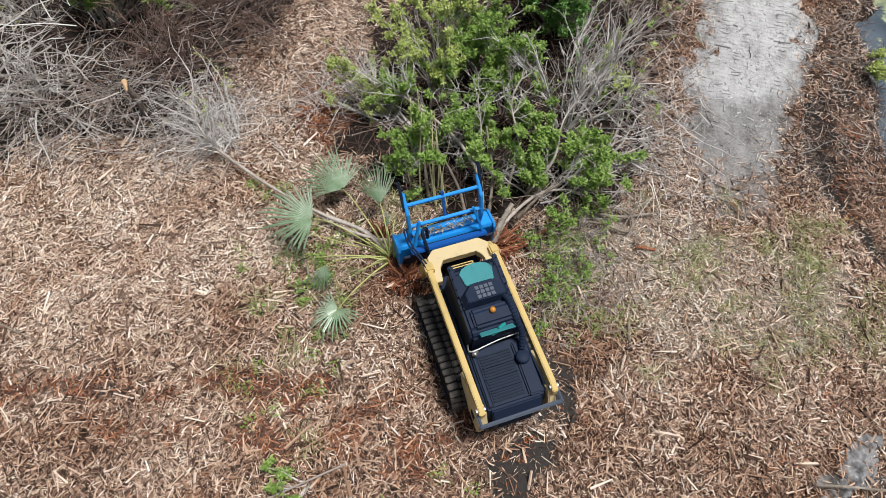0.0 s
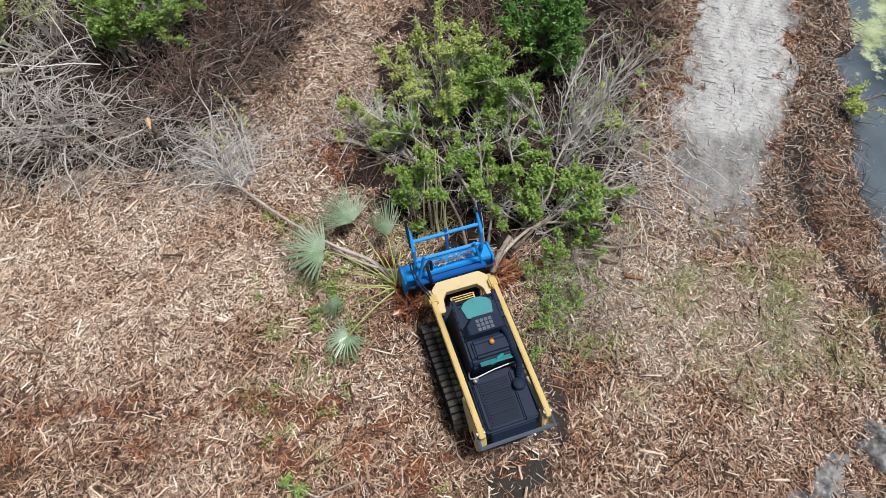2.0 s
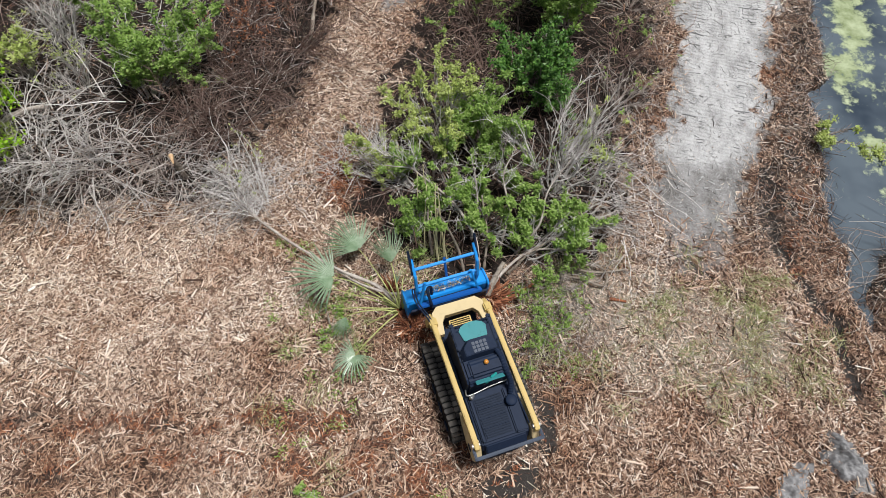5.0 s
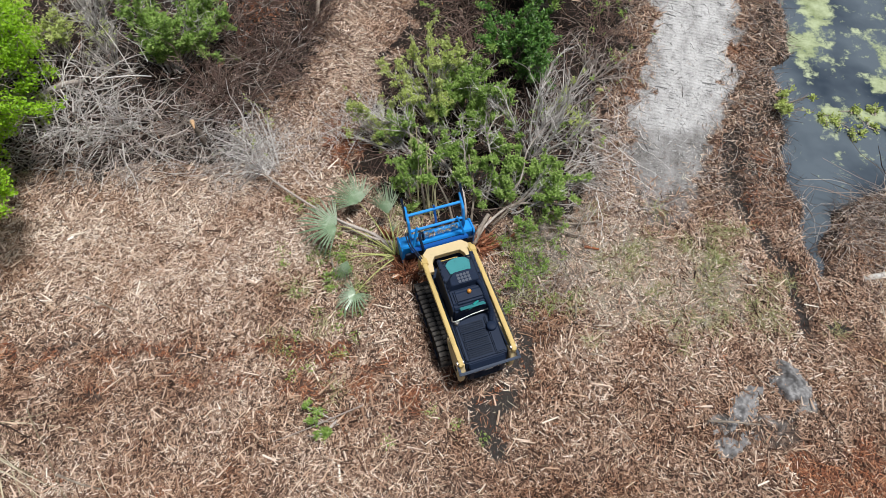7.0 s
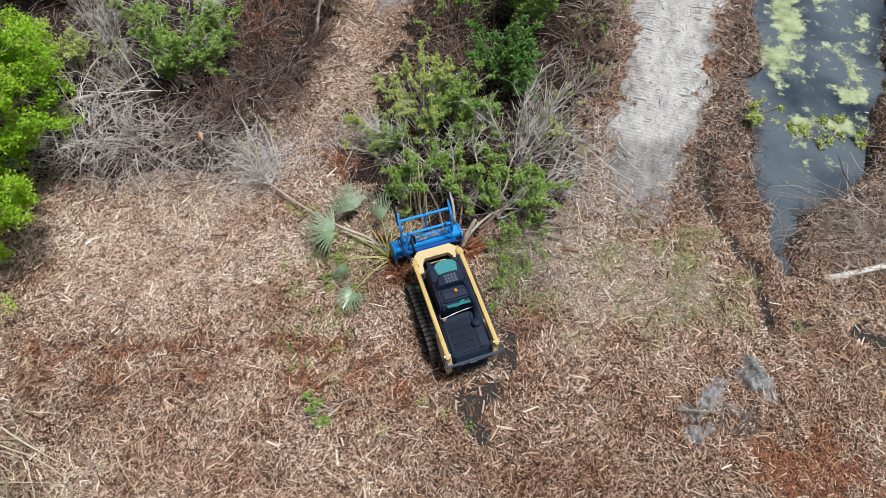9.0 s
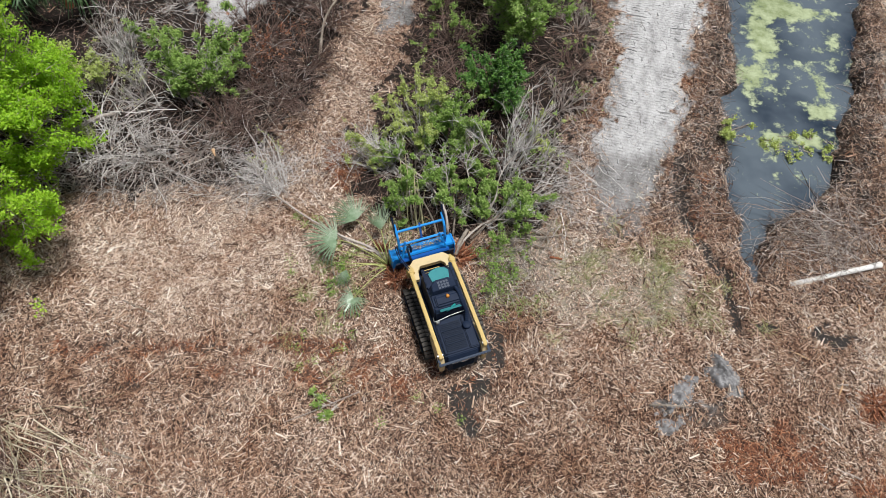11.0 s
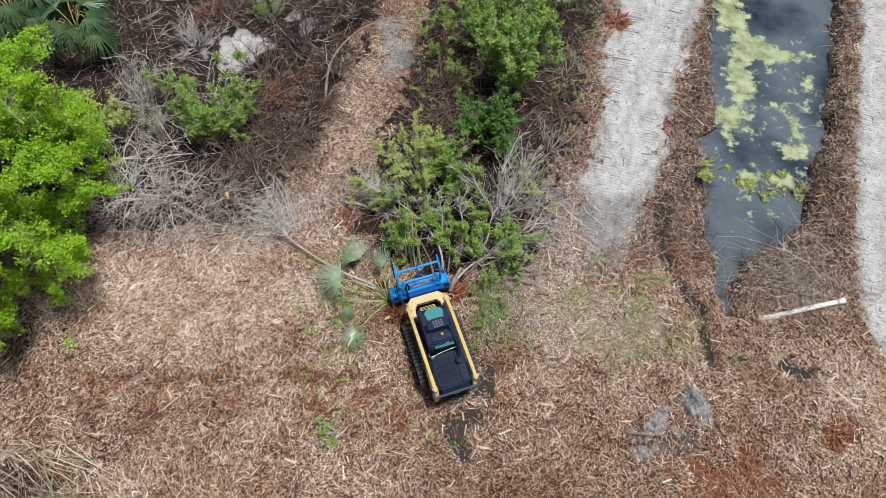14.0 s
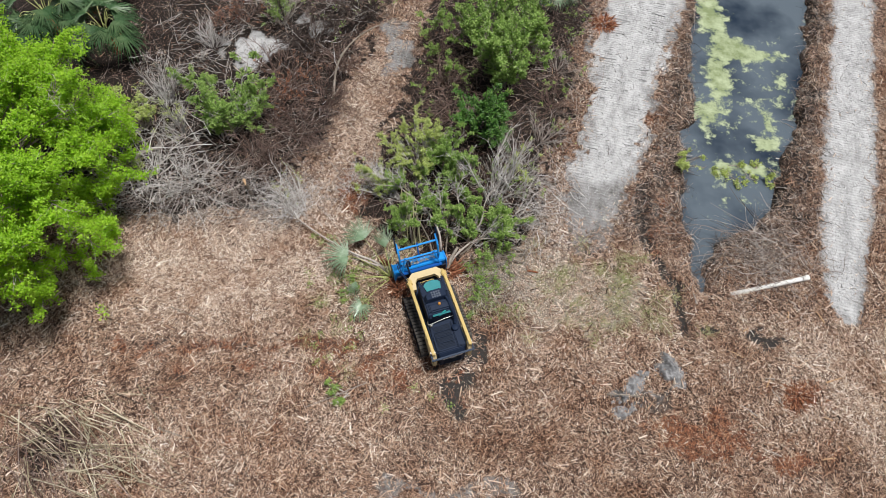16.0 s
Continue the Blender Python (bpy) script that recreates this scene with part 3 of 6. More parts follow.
def build_water():
    m = bpy.data.materials.new("pond_water")
    m.use_nodes = True
    n, l = m.node_tree.nodes, m.node_tree.links
    bsdf = n["Principled BSDF"]
    geo = n.new("ShaderNodeNewGeometry")
    # murky base colour, with reflected cloud and gaps painted in as pale and navy blotches
    cloud_blotch = n.new("ShaderNodeTexNoise")
    cloud_blotch.inputs["Scale"].default_value, cloud_blotch.inputs["Detail"].default_value = 0.30, 4
    l.new(geo.outputs["Position"], cloud_blotch.inputs["Vector"])
    murk_and_cloud = n.new("ShaderNodeValToRGB")
    murk_and_cloud.color_ramp.elements[0].position, murk_and_cloud.color_ramp.elements[0].color = 0.36, (0.016, 0.026, 0.042, 1)
    murk_and_cloud.color_ramp.elements[1].position, murk_and_cloud.color_ramp.elements[1].color = 0.58, (0.095, 0.118, 0.14, 1)
    l.new(cloud_blotch.outputs["Fac"], murk_and_cloud.inputs["Fac"])
    l.new(murk_and_cloud.outputs["Color"], bsdf.inputs["Base Color"])
    bsdf.inputs["Roughness"].default_value = 0.06
    bsdf.inputs["IOR"].default_value = 1.33
    t = n.new("ShaderNodeTexNoise")
    t.inputs["Scale"].default_value, t.inputs["Detail"].default_value = 1.6, 3
    l.new(geo.outputs["Position"], t.inputs["Vector"])
    b = n.new("ShaderNodeBump")
    b.inputs["Strength"].default_value, b.inputs["Distance"].default_value = 0.12, 0.05
    l.new(t.outputs["Fac"], b.inputs["Height"])
    l.new(b.outputs["Normal"], bsdf.inputs["Normal"])
    scum = n.new("ShaderNodeBsdfPrincipled")
    scum.inputs["Roughness"].default_value = 0.75
    fleck = n.new("ShaderNodeTexNoise")
    fleck.inputs["Scale"].default_value, fleck.inputs["Detail"].default_value, fleck.inputs["Roughness"].default_value = 1.9, 15, 0.68
    l.new(geo.outputs["Position"], fleck.inputs["Vector"])
    tone = n.new("ShaderNodeValToRGB")
    tone.color_ramp.elements[0].position, tone.color_ramp.elements[0].color = 0.4, (0.17, 0.21, 0.09, 1)
    tone.color_ramp.elements[1].position, tone.color_ramp.elements[1].color = 0.65, (0.37, 0.42, 0.255, 1)
    l.new(fleck.outputs["Fac"], tone.inputs["Fac"])
    l.new(tone.outputs["Color"], scum.inputs["Base Color"])
    film = n.new("ShaderNodeAttribute")
    film.attribute_name = "algae"
    add = n.new("ShaderNodeMath")
    l.new(film.outputs["Fac"], add.inputs[2])
    add.operation = "MULTIPLY_ADD"
    l.new(fleck.outputs["Fac"], add.inputs[0])
    add.inputs[1].default_value = 1.9
    cut = n.new("ShaderNodeMapRange")
    cut.inputs["From Min"].default_value, cut.inputs["From Max"].default_value = 1.30, 1.50
    l.new(add.outputs[0], cut.inputs["Value"])
    both = n.new("ShaderNodeMixShader")
    l.new(cut.outputs["Result"], both.inputs["Fac"])
    l.new(bsdf.outputs["BSDF"], both.inputs[1])
    l.new(scum.outputs["BSDF"], both.inputs[2])
    l.new(both.outputs["Shader"], n["Material Output"].inputs["Surface"])
    ys = np.linspace(0.6, 42, 160)
    a, c = edge(ys, POND[0]) - 0.9, edge(ys, POND[1]) + 0.9
    u = np.linspace(0, 1, 40)
    V = np.stack([a[:, None] + (c - a)[:, None] * u, np.repeat(ys[:, None], 40, 1), np.full((160, 40), WATER_Z)], -1)
    i = np.arange(160 * 40).reshape(160, 40)
    F = np.stack([i[:-1, :-1], i[:-1, 1:], i[1:, 1:], i[1:, :-1]], -1).reshape(-1, 4)
    me = mesh_of("water", V, F, m, smooth=True)
    x, y = V[..., 0].ravel(), V[..., 1].ravel()
    film = 0.66 * lump(x, y, 14.1, 16.6, 0.7, 1.7) + 0.64 * lump(x, y, 14.7, 14.0, 1.0, 0.8) + 0.6 * lump(x, y, 13.6, 12.2, 0.45, 1.2) + 0.42 * lump(x, y, 12.6, 10.0, 0.7, 0.9)
    film = film + 0.36 * lump(x, y, 16.4, 13.6, 1.0, 0.28) + 0.36 * lump(x, y, 15.2, 9.5, 0.3, 0.9) + 0.40 * lump(x, y, 14.8, 8.2, 0.5, 0.4) + 0.38 * lump(x, y, 12.7, 6.9, 0.7, 0.5) + 0.36 * lump(x, y, 14.2, 6.8, 0.8, 0.45)
    film = film + 0.2 * lump(x, y, 12.9, 5.3, 0.8, 0.6) + 0.2 * lump(x, y, 16.4, 11.6, 0.7, 1.6) + 0.14 * lump(x, y, 14.0, 10.5, 3.0, 4.0)
    me.attributes.new("algae", "FLOAT", "POINT").data.foreach_set("value", (0.08 + 1.25 * film).astype(np.float32))
    tagged(new("water", me), "dark still pond water reflecting a cloudy sky", "water", kind="structure")


build_water()


# ---- mulch, straw and litter ----
def chips_mesh(name, xy, mat, long_range, wide, lift, tilt=0.3, heading=None, curl=0.0):
    N = len(xy)
    L = rng.uniform(*long_range, N) * rng.choice([0.42, 0.8, 1.5], N, p=[0.5, 0.38, 0.12])
    W = wide * rng.uniform(0.35, 1.25, N) * np.sqrt(L / np.mean(L))
    T = W * rng.uniform(0.3, 0.6, N)
    h = rng.uniform(0, np.pi, N) if heading is None else heading
    z = ground_z(xy[:, 0], xy[:, 1]) + rng.uniform(0, 1, N) ** 1.5 * lift
    pitch = rng.normal(0, tilt, N)
    d = np.stack([np.cos(h) * np.cos(pitch), np.sin(h) * np.cos(pitch), np.sin(pitch)], 1)
    s = np.stack([-np.sin(h), np.cos(h), rng.normal(0, 0.35, N)], 1)
    u = np.cross(d, s)
    c = np.stack([xy[:, 0], xy[:, 1], z], 1)
    t0, t1 = rng.uniform(0.35, 1, (N, 1)), rng.uniform(0.1, 0.8, (N, 1))
    e0, e1 = c - d * L[:, None] / 2, c + d * L[:, None] / 2
    if curl:
        e1 = e1 + s * (rng.normal(0, curl, N) * L)[:, None]
    ws, th = s * W[:, None] / 2, u * T[:, None]
    V = np.stack([e0 - ws * t0, e0 + ws * t0, e0 + th, e1 - ws * t1, e1 + ws * t1, e1 + th * 0.7], 1).reshape(-1, 3)
    i = np.arange(N)[:, None] * 6
    quads = np.concatenate([i + np.array([[0, 3, 5, 2]]), i + np.array([[1, 2, 5, 4]])])
    tris = np.concatenate([i + np.array([[0, 2, 1]]), i + np.array([[3, 4, 5]])])
    return mesh_of(name, V, [quads, tris], mat)


def scatter(n, keep, box):
    xy = spots(*box, n)
    return xy[rng.uniform(0, 1, n) < keep(xy[:, 0], xy[:, 1])]


VIEW = (-17, 21, -7, 18)


def mulch_keep(x, y):
    sand, wet_shade, grass, red, litter = weights(x, y)
    k = (1 - smooth01(sand, 0.35, 0.85)) * (1 - 0.85 * wet_shade) * (1 - 0.35 * grass) * (1 - 0.93 * litter * np.where(x > 7.5, 0.75, 1.0)) * (1 - 0.55 * (red > 0.6))
    k = k * np.where((x > 4.3 + 0.15 * (y - 3)) & (y > 3), 0.6, 1.0)
    thin = 0.5 * wavy(x, y, 2.3, 51) + 0.35 * wavy(x * 0.4, y, 0.9, 52) + 0.25 * wavy(x, y, 0.5, 53)
    k = k * np.clip(0.9 - 0.65 * thin, 0.15, 1.0)
    inside = (y > -6.8) & (x > -14.5 - 0.36 * (y + 6)) & (x < 16.0 + 0.42 * (y + 6))
    return np.clip(k, 0.0, 1) * inside


def slivers_mesh(name, xy, mat, long_range, wide, lift):
    """Thin four-sided splinters."""
    N = len(xy)
    L = rng.uniform(*long_range, N) * rng.choice([0.6, 1.0, 1.6], N, p=[0.45, 0.4, 0.15])
    h, tip = rng.uniform(0, 2 * np.pi, N), rng.normal(0, 0.22, N)
    d = np.stack([np.cos(h) * np.cos(tip), np.sin(h) * np.cos(tip), np.sin(tip)], 1)
    s = np.stack([-np.sin(h), np.cos(h), np.zeros(N)], 1)
    u = np.cross(d, s)
    c = np.column_stack([xy, ground_z(xy[:, 0], xy[:, 1]) + 0.01 + rng.uniform(0, 1, N) ** 1.5 * lift])
    w = (wide * rng.uniform(0.5, 1.4, N))[:, None]
    mid = c + d * (rng.uniform(-0.25, 0.25, N) * L)[:, None]
    V = np.stack([c - d * L[:, None] / 2, c + d * L[:, None] / 2, mid + s * w, mid - s * w * 0.4 + u * w * 0.6], 1).reshape(-1, 3)
    F = (np.arange(N)[:, None, None] * 4 + np.array([[0, 2, 1], [0, 1, 3], [0, 3, 2], [1, 2, 3]])).reshape(-1, 3)
    return mesh_of(name, V, F, mat)


mulch = new("wood_mulch", chips_mesh("wood_mulch", scatter(170000, lambda x, y: mulch_keep(x, y) * (1 - bleached(x, y)), VIEW), CHIP, (0.11, 0.30), 0.032, 0.10))
pale = new("bleached_mulch", chips_mesh("bleached_mulch", scatter(330000, lambda x, y: mulch_keep(x, y) * bleached(x, y), VIEW), PALE_CHIP, (0.12, 0.31), 0.034, 0.10))
tagged(pale, "sun-bleached pale wood mulch in the open clearing", "mulch", kind="stuff")
fines = new("mulch_splinters", slivers_mesh("mulch_splinters", scatter(330000, lambda x, y: mulch_keep(x, y) * (1 - bleached(x, y)), VIEW), CHIP, (0.07, 0.22), 0.012, 0.09))
tagged(fines, "fine brown wood splinters between the mulch chips", "mulch", kind="stuff")
fines = new("pale_splinters", slivers_mesh("pale_splinters", scatter(400000, lambda x, y: np.clip(mulch_keep(x, y) * bleached(x, y) + 0.4 * weights(x, y)[2] * (1 - weights(x, y)[0]), 0, 1), VIEW), PALE_CHIP, (0.07, 0.19), 0.014, 0.09))
tagged(fines, "fine sun-bleached wood splinters", "mulch", kind="stuff")
tagged(mulch, "pale brown shredded wood mulch spread over the ground", "mulch", kind="stuff")
coarse = new("shredded_wood", chips_mesh("shredded_wood", scatter(16000, lambda x, y: mulch_keep(x, y) * np.clip(lump(x, y, -1.5, -2.0, 6.0, 2.2) + lump(x, y, -1.6, 0.6, 1.8, 1.6) + 0.5 * lump(x, y, 8, -3.5, 5, 2) + 0.15, 0, 1), VIEW), CHIP, (0.22, 0.42), 0.034, 0.14, tilt=0.2))
tagged(coarse, "long reddish brown shreds of freshly cut wood", "mulch", kind="stuff")
red_mulch = new("red_mulch", slivers_mesh("red_mulch", scatter(500000, lambda x, y: weights(x, y)[3] * (1 - weights(x, y)[0]) * 0.8, VIEW), RED_ROOT, (0.07, 0.22), 0.014, 0.08))
tagged(red_mulch, "damp reddish brown shredded wood mulch", "mulch", kind="stuff")
straw = new("dry_grass", chips_mesh("dry_grass", scatter(120000, lambda x, y: 0.75 * weights(x, y)[2] + 0.06 * (1 - weights(x, y)[0]), (-6, 18, -6, 14)), STRAW, (0.08, 0.26), 0.012, 0.07, curl=0.2))
tagged(straw, "dry straw-coloured cut grass stubble", "grass", kind="stuff")
crumbs = new("sand_litter", chips_mesh("sand_litter", scatter(60000, lambda x, y: weights(x, y)[0] * 0.08 + weights(x, y)[1] * 0.5, VIEW), TWIG, (0.03, 0.13), 0.013, 0.02))
tagged(crumbs, "small dark bark crumbs lying on sand and dark soil", "litter", kind="stuff")


crumbs = new("pale_crumbs", chips_mesh("pale_crumbs", scatter(40000, lambda x, y: weights(x, y)[0] * (0.10 + 0.2 * (y < 5.5)), VIEW), PALE_CHIP, (0.04, 0.13), 0.014, 0.02))
tagged(crumbs, "small pale wood crumbs scattered on the sand track", "litter", kind="stuff")


SAND_CLOD = material("sand_clod", [(0.0, (0.20, 0.196, 0.192)), (0.4, (0.33, 0.325, 0.32)), (0.75, (0.46, 0.455, 0.45)), (1.0, (0.60, 0.595, 0.59))], rough=0.95, scale=10, island=0.8)
clods = new("sand_clods", chips_mesh("sand_clods", scatter(150000, lambda x, y: 0.55 * smooth01(weights(x, y)[0], 0.5, 0.9), VIEW), SAND_CLOD, (0.05, 0.14), 0.034, 0.004, tilt=0.1))
tagged(clods, "rough clods and crumbs of pale sand on the tracks", "sand", kind="stuff")
ty = np.repeat(np.arange(7.5, 17.5, 0.15), 2)
side = np.tile([-0.85, 0.75], len(ty) // 2)
tx = 0.5 * (edge(ty, SAND_A[0]) + edge(ty, SAND_A[1])) + side + 0.1 * wavy(ty, ty * 0 + side, 2.0, 161)
kept = wavy(tx, ty, 1.6, 162) > -0.25
cleats = np.stack([tx, ty], 1)[kept]
marks = new("tread_marks", chips_mesh("tread_marks", cleats, SAND_CLOD, (0.42, 0.55), 0.06, 0.008, tilt=0.03, heading=rng.normal(radians(-16), 0.06, len(cleats))))
tagged(marks, "ridges of sand pressed up by crawler tracks", "sand", kind="stuff")


def sand_side(x, y):
    """1 at the edges of the tracks, falling off over half a metre."""
    near = np.minimum(np.minimum(np.abs(x - edge(y, SAND_A[0])), np.abs(x - edge(y, SAND_A[1]))), np.minimum(np.abs(x - edge(y, SAND_B[0])), np.abs(x - edge(y, SAND_B[1]))))
    return np.exp(-(near / 0.38) ** 2) * (y > 1.0) * np.clip(0.55 + 0.6 * wavy(x, y, 0.9, 163), 0, 1)


fringe = new("track_edge_mulch", chips_mesh("track_edge_mulch", scatter(120000, lambda x, y: 0.34 * sand_side(x, y), (4, 23, 1, 17.5)), PALE_CHIP, (0.06, 0.24), 0.026, 0.05))
tagged(fringe, "brown wood shreds strewn over the edges of the sand tracks", "mulch", kind="stuff")
shreds = new("bank_mulch", chips_mesh("bank_mulch", scatter(60000, lambda x, y: 0.7 * np.clip(weights(x, y)[4] + weights(x, y)[1], 0, 1) * (x > edge(y, SAND_A[1])) * (1 - weights(x, y)[0]) * (ground_z(x, y) > WATER_Z + 0.05), (7, 22, 1, 17.5)), PALE_CHIP, (0.06, 0.22), 0.022, 0.07))
tagged(shreds, "tan wood shreds strewn over the banks of the pond", "mulch", kind="stuff")


# ---- brush ----
def litter_sticks(name, label, xy, mat, length=(0.4, 1.5), thick=0.009, lift=0.5, rise=0.0, heading=None, wander=0.16):
    """A tangle of thin sticks lying on each other."""
    n = len(xy)
    h = rng.uniform(0, 2 * np.pi, n) if heading is None else heading(n)
    way = np.stack([np.cos(h), np.sin(h), rng.normal(0.05, 0.25, n)], 1)
    base = np.column_stack([xy, ground_z(xy[:, 0], xy[:, 1]) + 0.02 + lift * rng.uniform(0, 1, n) ** 1.6])
    P = grow(base, way, rng.uniform(*length, n), 5, wander, rise)
    low = ground_z(P[:, :, 0], P[:, :, 1]) + 0.015
    P[:, :, 2] = np.maximum(P[:, :, 2], low)
    R = thick * rng.uniform(0.5, 1.6, n)[:, None] * np.linspace(1.0, 0.35, 5)
    V, F = tubes(P, R)
    return tagged(new(name, mesh_of(name, V, F, mat)), label, "brush", kind="stuff")


def shrub(name, label, category, at, radius, height, stems, twigs, leaf_n, twig_mat, leaf_mat, leaf_size=0.05, thick=0.022, lean=(0, 0), stem_mat=None, wander=0.2, spread=0.6, group="", leafy=0.4, ahead=0.85, arch=0.0, clump=0.75):
    """One many-stemmed bush: stems and twigs, with clumps of single leaves where it has any."""
    ax, ay = at
    root = new(name)
    root.location = (ax, ay, float(ground_z(np.array(ax), np.array(ay))) - 0.03)
    tagged(root, label, category, group)
    a = rng.uniform(0, 2 * np.pi, stems)
    out = rng.uniform(0.2, 1.0, stems)
    base = np.stack([np.cos(a) * out * radius * 0.18, np.sin(a) * out * radius * 0.18, np.zeros(stems)], 1)
    way = np.stack([np.cos(a) * out * radius + lean[0], np.sin(a) * out * radius + lean[1], np.full(stems, height * 0.85)], 1)
    L = np.linalg.norm(way, axis=1) * rng.uniform(0.75, 1.15, stems)
    P1 = grow(base, way, L, 8, wander * 0.7, arch)
    R1 = thick * rng.uniform(0.6, 1.3, stems)[:, None] * np.linspace(1, 0.35, 8)
    size = 0.5 * height + 0.25 * radius
    s2, w2 = branch_off(P1, twigs, spread, ahead)
    P2 = grow(s2, w2, rng.uniform(0.3, 0.95, twigs) * size * 0.75, 6, wander, 0.02 + arch * 0.6)
    R2 = thick * 0.46 * rng.uniform(0.5, 1.25, twigs)[:, None] * np.linspace(1, 0.4, 6)
    more = int(twigs * 1.7)
    s3, w3 = branch_off(P2, more, spread, ahead)
    P3 = grow(s3, w3, rng.uniform(0.15, 0.5, more) * size * 0.7, 4, wander, 0.04 + arch * 0.5)
    R3 = thick * 0.24 * rng.uniform(0.6, 1.2, more)[:, None] * np.linspace(1, 0.45, 4)
    for P in (P1, P2, P3):
        P[:, :, 2] = np.maximum(P[:, :, 2], 0.02)
    V, F = tubes(P1, R1, 5)
    per, one = 8 * 5, 7 * 5
    for k in range(stems):
        under("stem", mesh_of("stem", V[k * per:(k + 1) * per], F[k * one:(k + 1) * one] - k * per, stem_mat or twig_mat, smooth=True), root)
    V, F = join([tubes(P2, R2), tubes(P3, R3)])
    tagged(under("twig_mass", mesh_of("twig_mass", V, F, twig_mat), root), kind="stuff")
    if leaf_n:
        # sprays of leaves on neighbouring twigs, with bare wood and gaps between the clumps
        some = np.concatenate([P3[:, 1:], P2[:, 3:]])
        tip = some[:, 2]
        rank = wavy(tip[:, 0] + ax, tip[:, 1] + ay, clump, 7) + 0.6 * wavy(tip[:, 0] - ay, tip[:, 2] * 1.3 + ax, clump, 8) + 0.5 * tip[:, 2] / max(height, 0.1) + rng.normal(0, 0.25, len(tip))
        some = some[np.argsort(-rank)[:max(6, int(leafy * len(some)))]]
        i, k = rng.integers(0, len(some), leaf_n), rng.uniform(0.2, 2, leaf_n)
        k0 = np.minimum(k.astype(int), 1)
        pick = some[i, k0] + (some[i, k0 + 1] - some[i, k0]) * (k - k0)[:, None] + rng.normal(0, leaf_size * 0.75, (leaf_n, 3))
        pick[:, 2] = np.maximum(pick[:, 2], 0.05)
        V, F = leaves_at(pick, leaf_size)
        tagged(under("crown", mesh_of("crown", V, F, leaf_mat), root), kind="stuff")
    return root


# thicket of dead brush beside the mulch clearing
n = 2000
xy = spots(-20, -2.6, 4.2, 20, n)
xy = xy[(weights(xy[:, 0], xy[:, 1])[4] > 0.5) & (weights(xy[:, 0], xy[:, 1])[0] < 0.5)]
litter_sticks("dead_brush", "tangle of dead brown and grey brush", xy, RUST_TWIG, (0.5, 1.9), 0.009, 0.7, wander=0.22)
xy = spots(-16, -4.0, 4.2, 9, 650)
xy = xy[(weights(xy[:, 0], xy[:, 1])[4] > 0.5) & (weights(xy[:, 0], xy[:, 1])[0] < 0.5)]
litter_sticks("dead_brush", "tangle of bleached dead twigs", xy, TWIG, (0.5, 1.8), 0.010, 0.9)
xy = spots(-2.6, 8.5, 2.2, 17.5, 3400)
xy = xy[(weights(xy[:, 0], xy[:, 1])[4] > 0.5) & (weights(xy[:, 0], xy[:, 1])[0] < 0.5)]
litter_sticks("dead_brush", "tangle of dead sticks under the green bushes", xy, RUST_TWIG, (0.4, 1.8), 0.010, 0.45, wander=0.24)
for mat, words in ((TWIG, "grey sticks"), (BROWN_TWIG, "dark brown twigs")):
    xy = scatter(3000, lambda x, y: (x > edge(y, SAND_A[1]) + 0.1) & (x < edge(y, POND[0]) + 0.4), (7, 15, 3, 17.5))
    litter_sticks("dead_brush", words + " pushed up between sand track and pond", xy, mat, (0.15, 0.8), 0.009, 0.22, wander=0.35)
    xy = scatter(3200, lambda x, y: (x > edge(y, POND[1]) - 0.4) & (x < edge(y, SAND_B[0])), (12, 21, 3, 17.5))
    litter_sticks("dead_brush", words + " along the bank of the pond", xy, mat, (0.15, 0.8), 0.009, 0.22, wander=0.35)
xy = scatter(2600, lambda x, y: weights(x, y)[2] * 0.8, (2, 11, -2, 4))
litter_sticks("dead_brush", "broken grey sticks among cut grass", xy, TWIG, (0.15, 0.7), 0.006, 0.05, wander=0.2)
xy = scatter(5000, lambda x, y: np.clip(lump(x, y, 12.9, 2.4, 1.7, 1.2), 0, 1), (9, 16, 0, 6))
litter_sticks("dead_brush", "pile of grey twigs at the end of the pond", xy, TWIG, (0.4, 1.3), 0.009, 0.3, wander=0.3)
xy = scatter(420, lambda x, y: np.clip(1.2 * lump(x, y, 13.3, 2.7, 1.5, 0.8), 0, 1), (9, 16, 0, 6))
litter_sticks("dead_brush", "long arching dead branches at the end of the pond", xy, TWIG, (1.2, 3.0), 0.013, 0.35, wander=0.16, heading=lambda k: rng.normal(2.75, 0.4, k))
xy = scatter(1500, lambda x, y: np.clip(lump(x, y, 11.0, 2.4, 0.9, 1.3), 0, 1), (9, 14, 0, 6))
litter_sticks("dead_brush", "brown twigs half sunk in black mud", xy, BROWN_TWIG, (0.3, 1.1), 0.009, 0.1, wander=0.3)
xy = scatter(4000, lambda x, y: np.clip(1 - np.abs(x - edge(y, SAND_B[1]) - 1.2) / 1.4, 0, 1), (15, 25, -2, 17.5))
litter_sticks("dead_brush", "brown brush litter beside the second sand track", xy, BROWN_TWIG, (0.3, 1.1), 0.008, 0.25)
xy = scatter(1500, lambda x, y: lump(x, y, -12.2, -4.8, 1.5, 1.0), (-16, -8, -8, -2))
litter_sticks("dead_brush", "heap of tan dead branches on the mulch", xy, RUST_TWIG, (0.8, 2.6), 0.014, 0.55, wander=0.1, heading=lambda k: rng.normal(-0.55, 0.5, k))
xy = rng.normal((-11.6, -4.6), (1.2, 0.8), (130, 2))
litter_sticks("dead_brush", "long pale branches on a brush heap", xy, STRAW, (1.0, 2.8), 0.016, 0.6, wander=0.08, heading=lambda k: rng.normal(-0.6, 0.45, k))
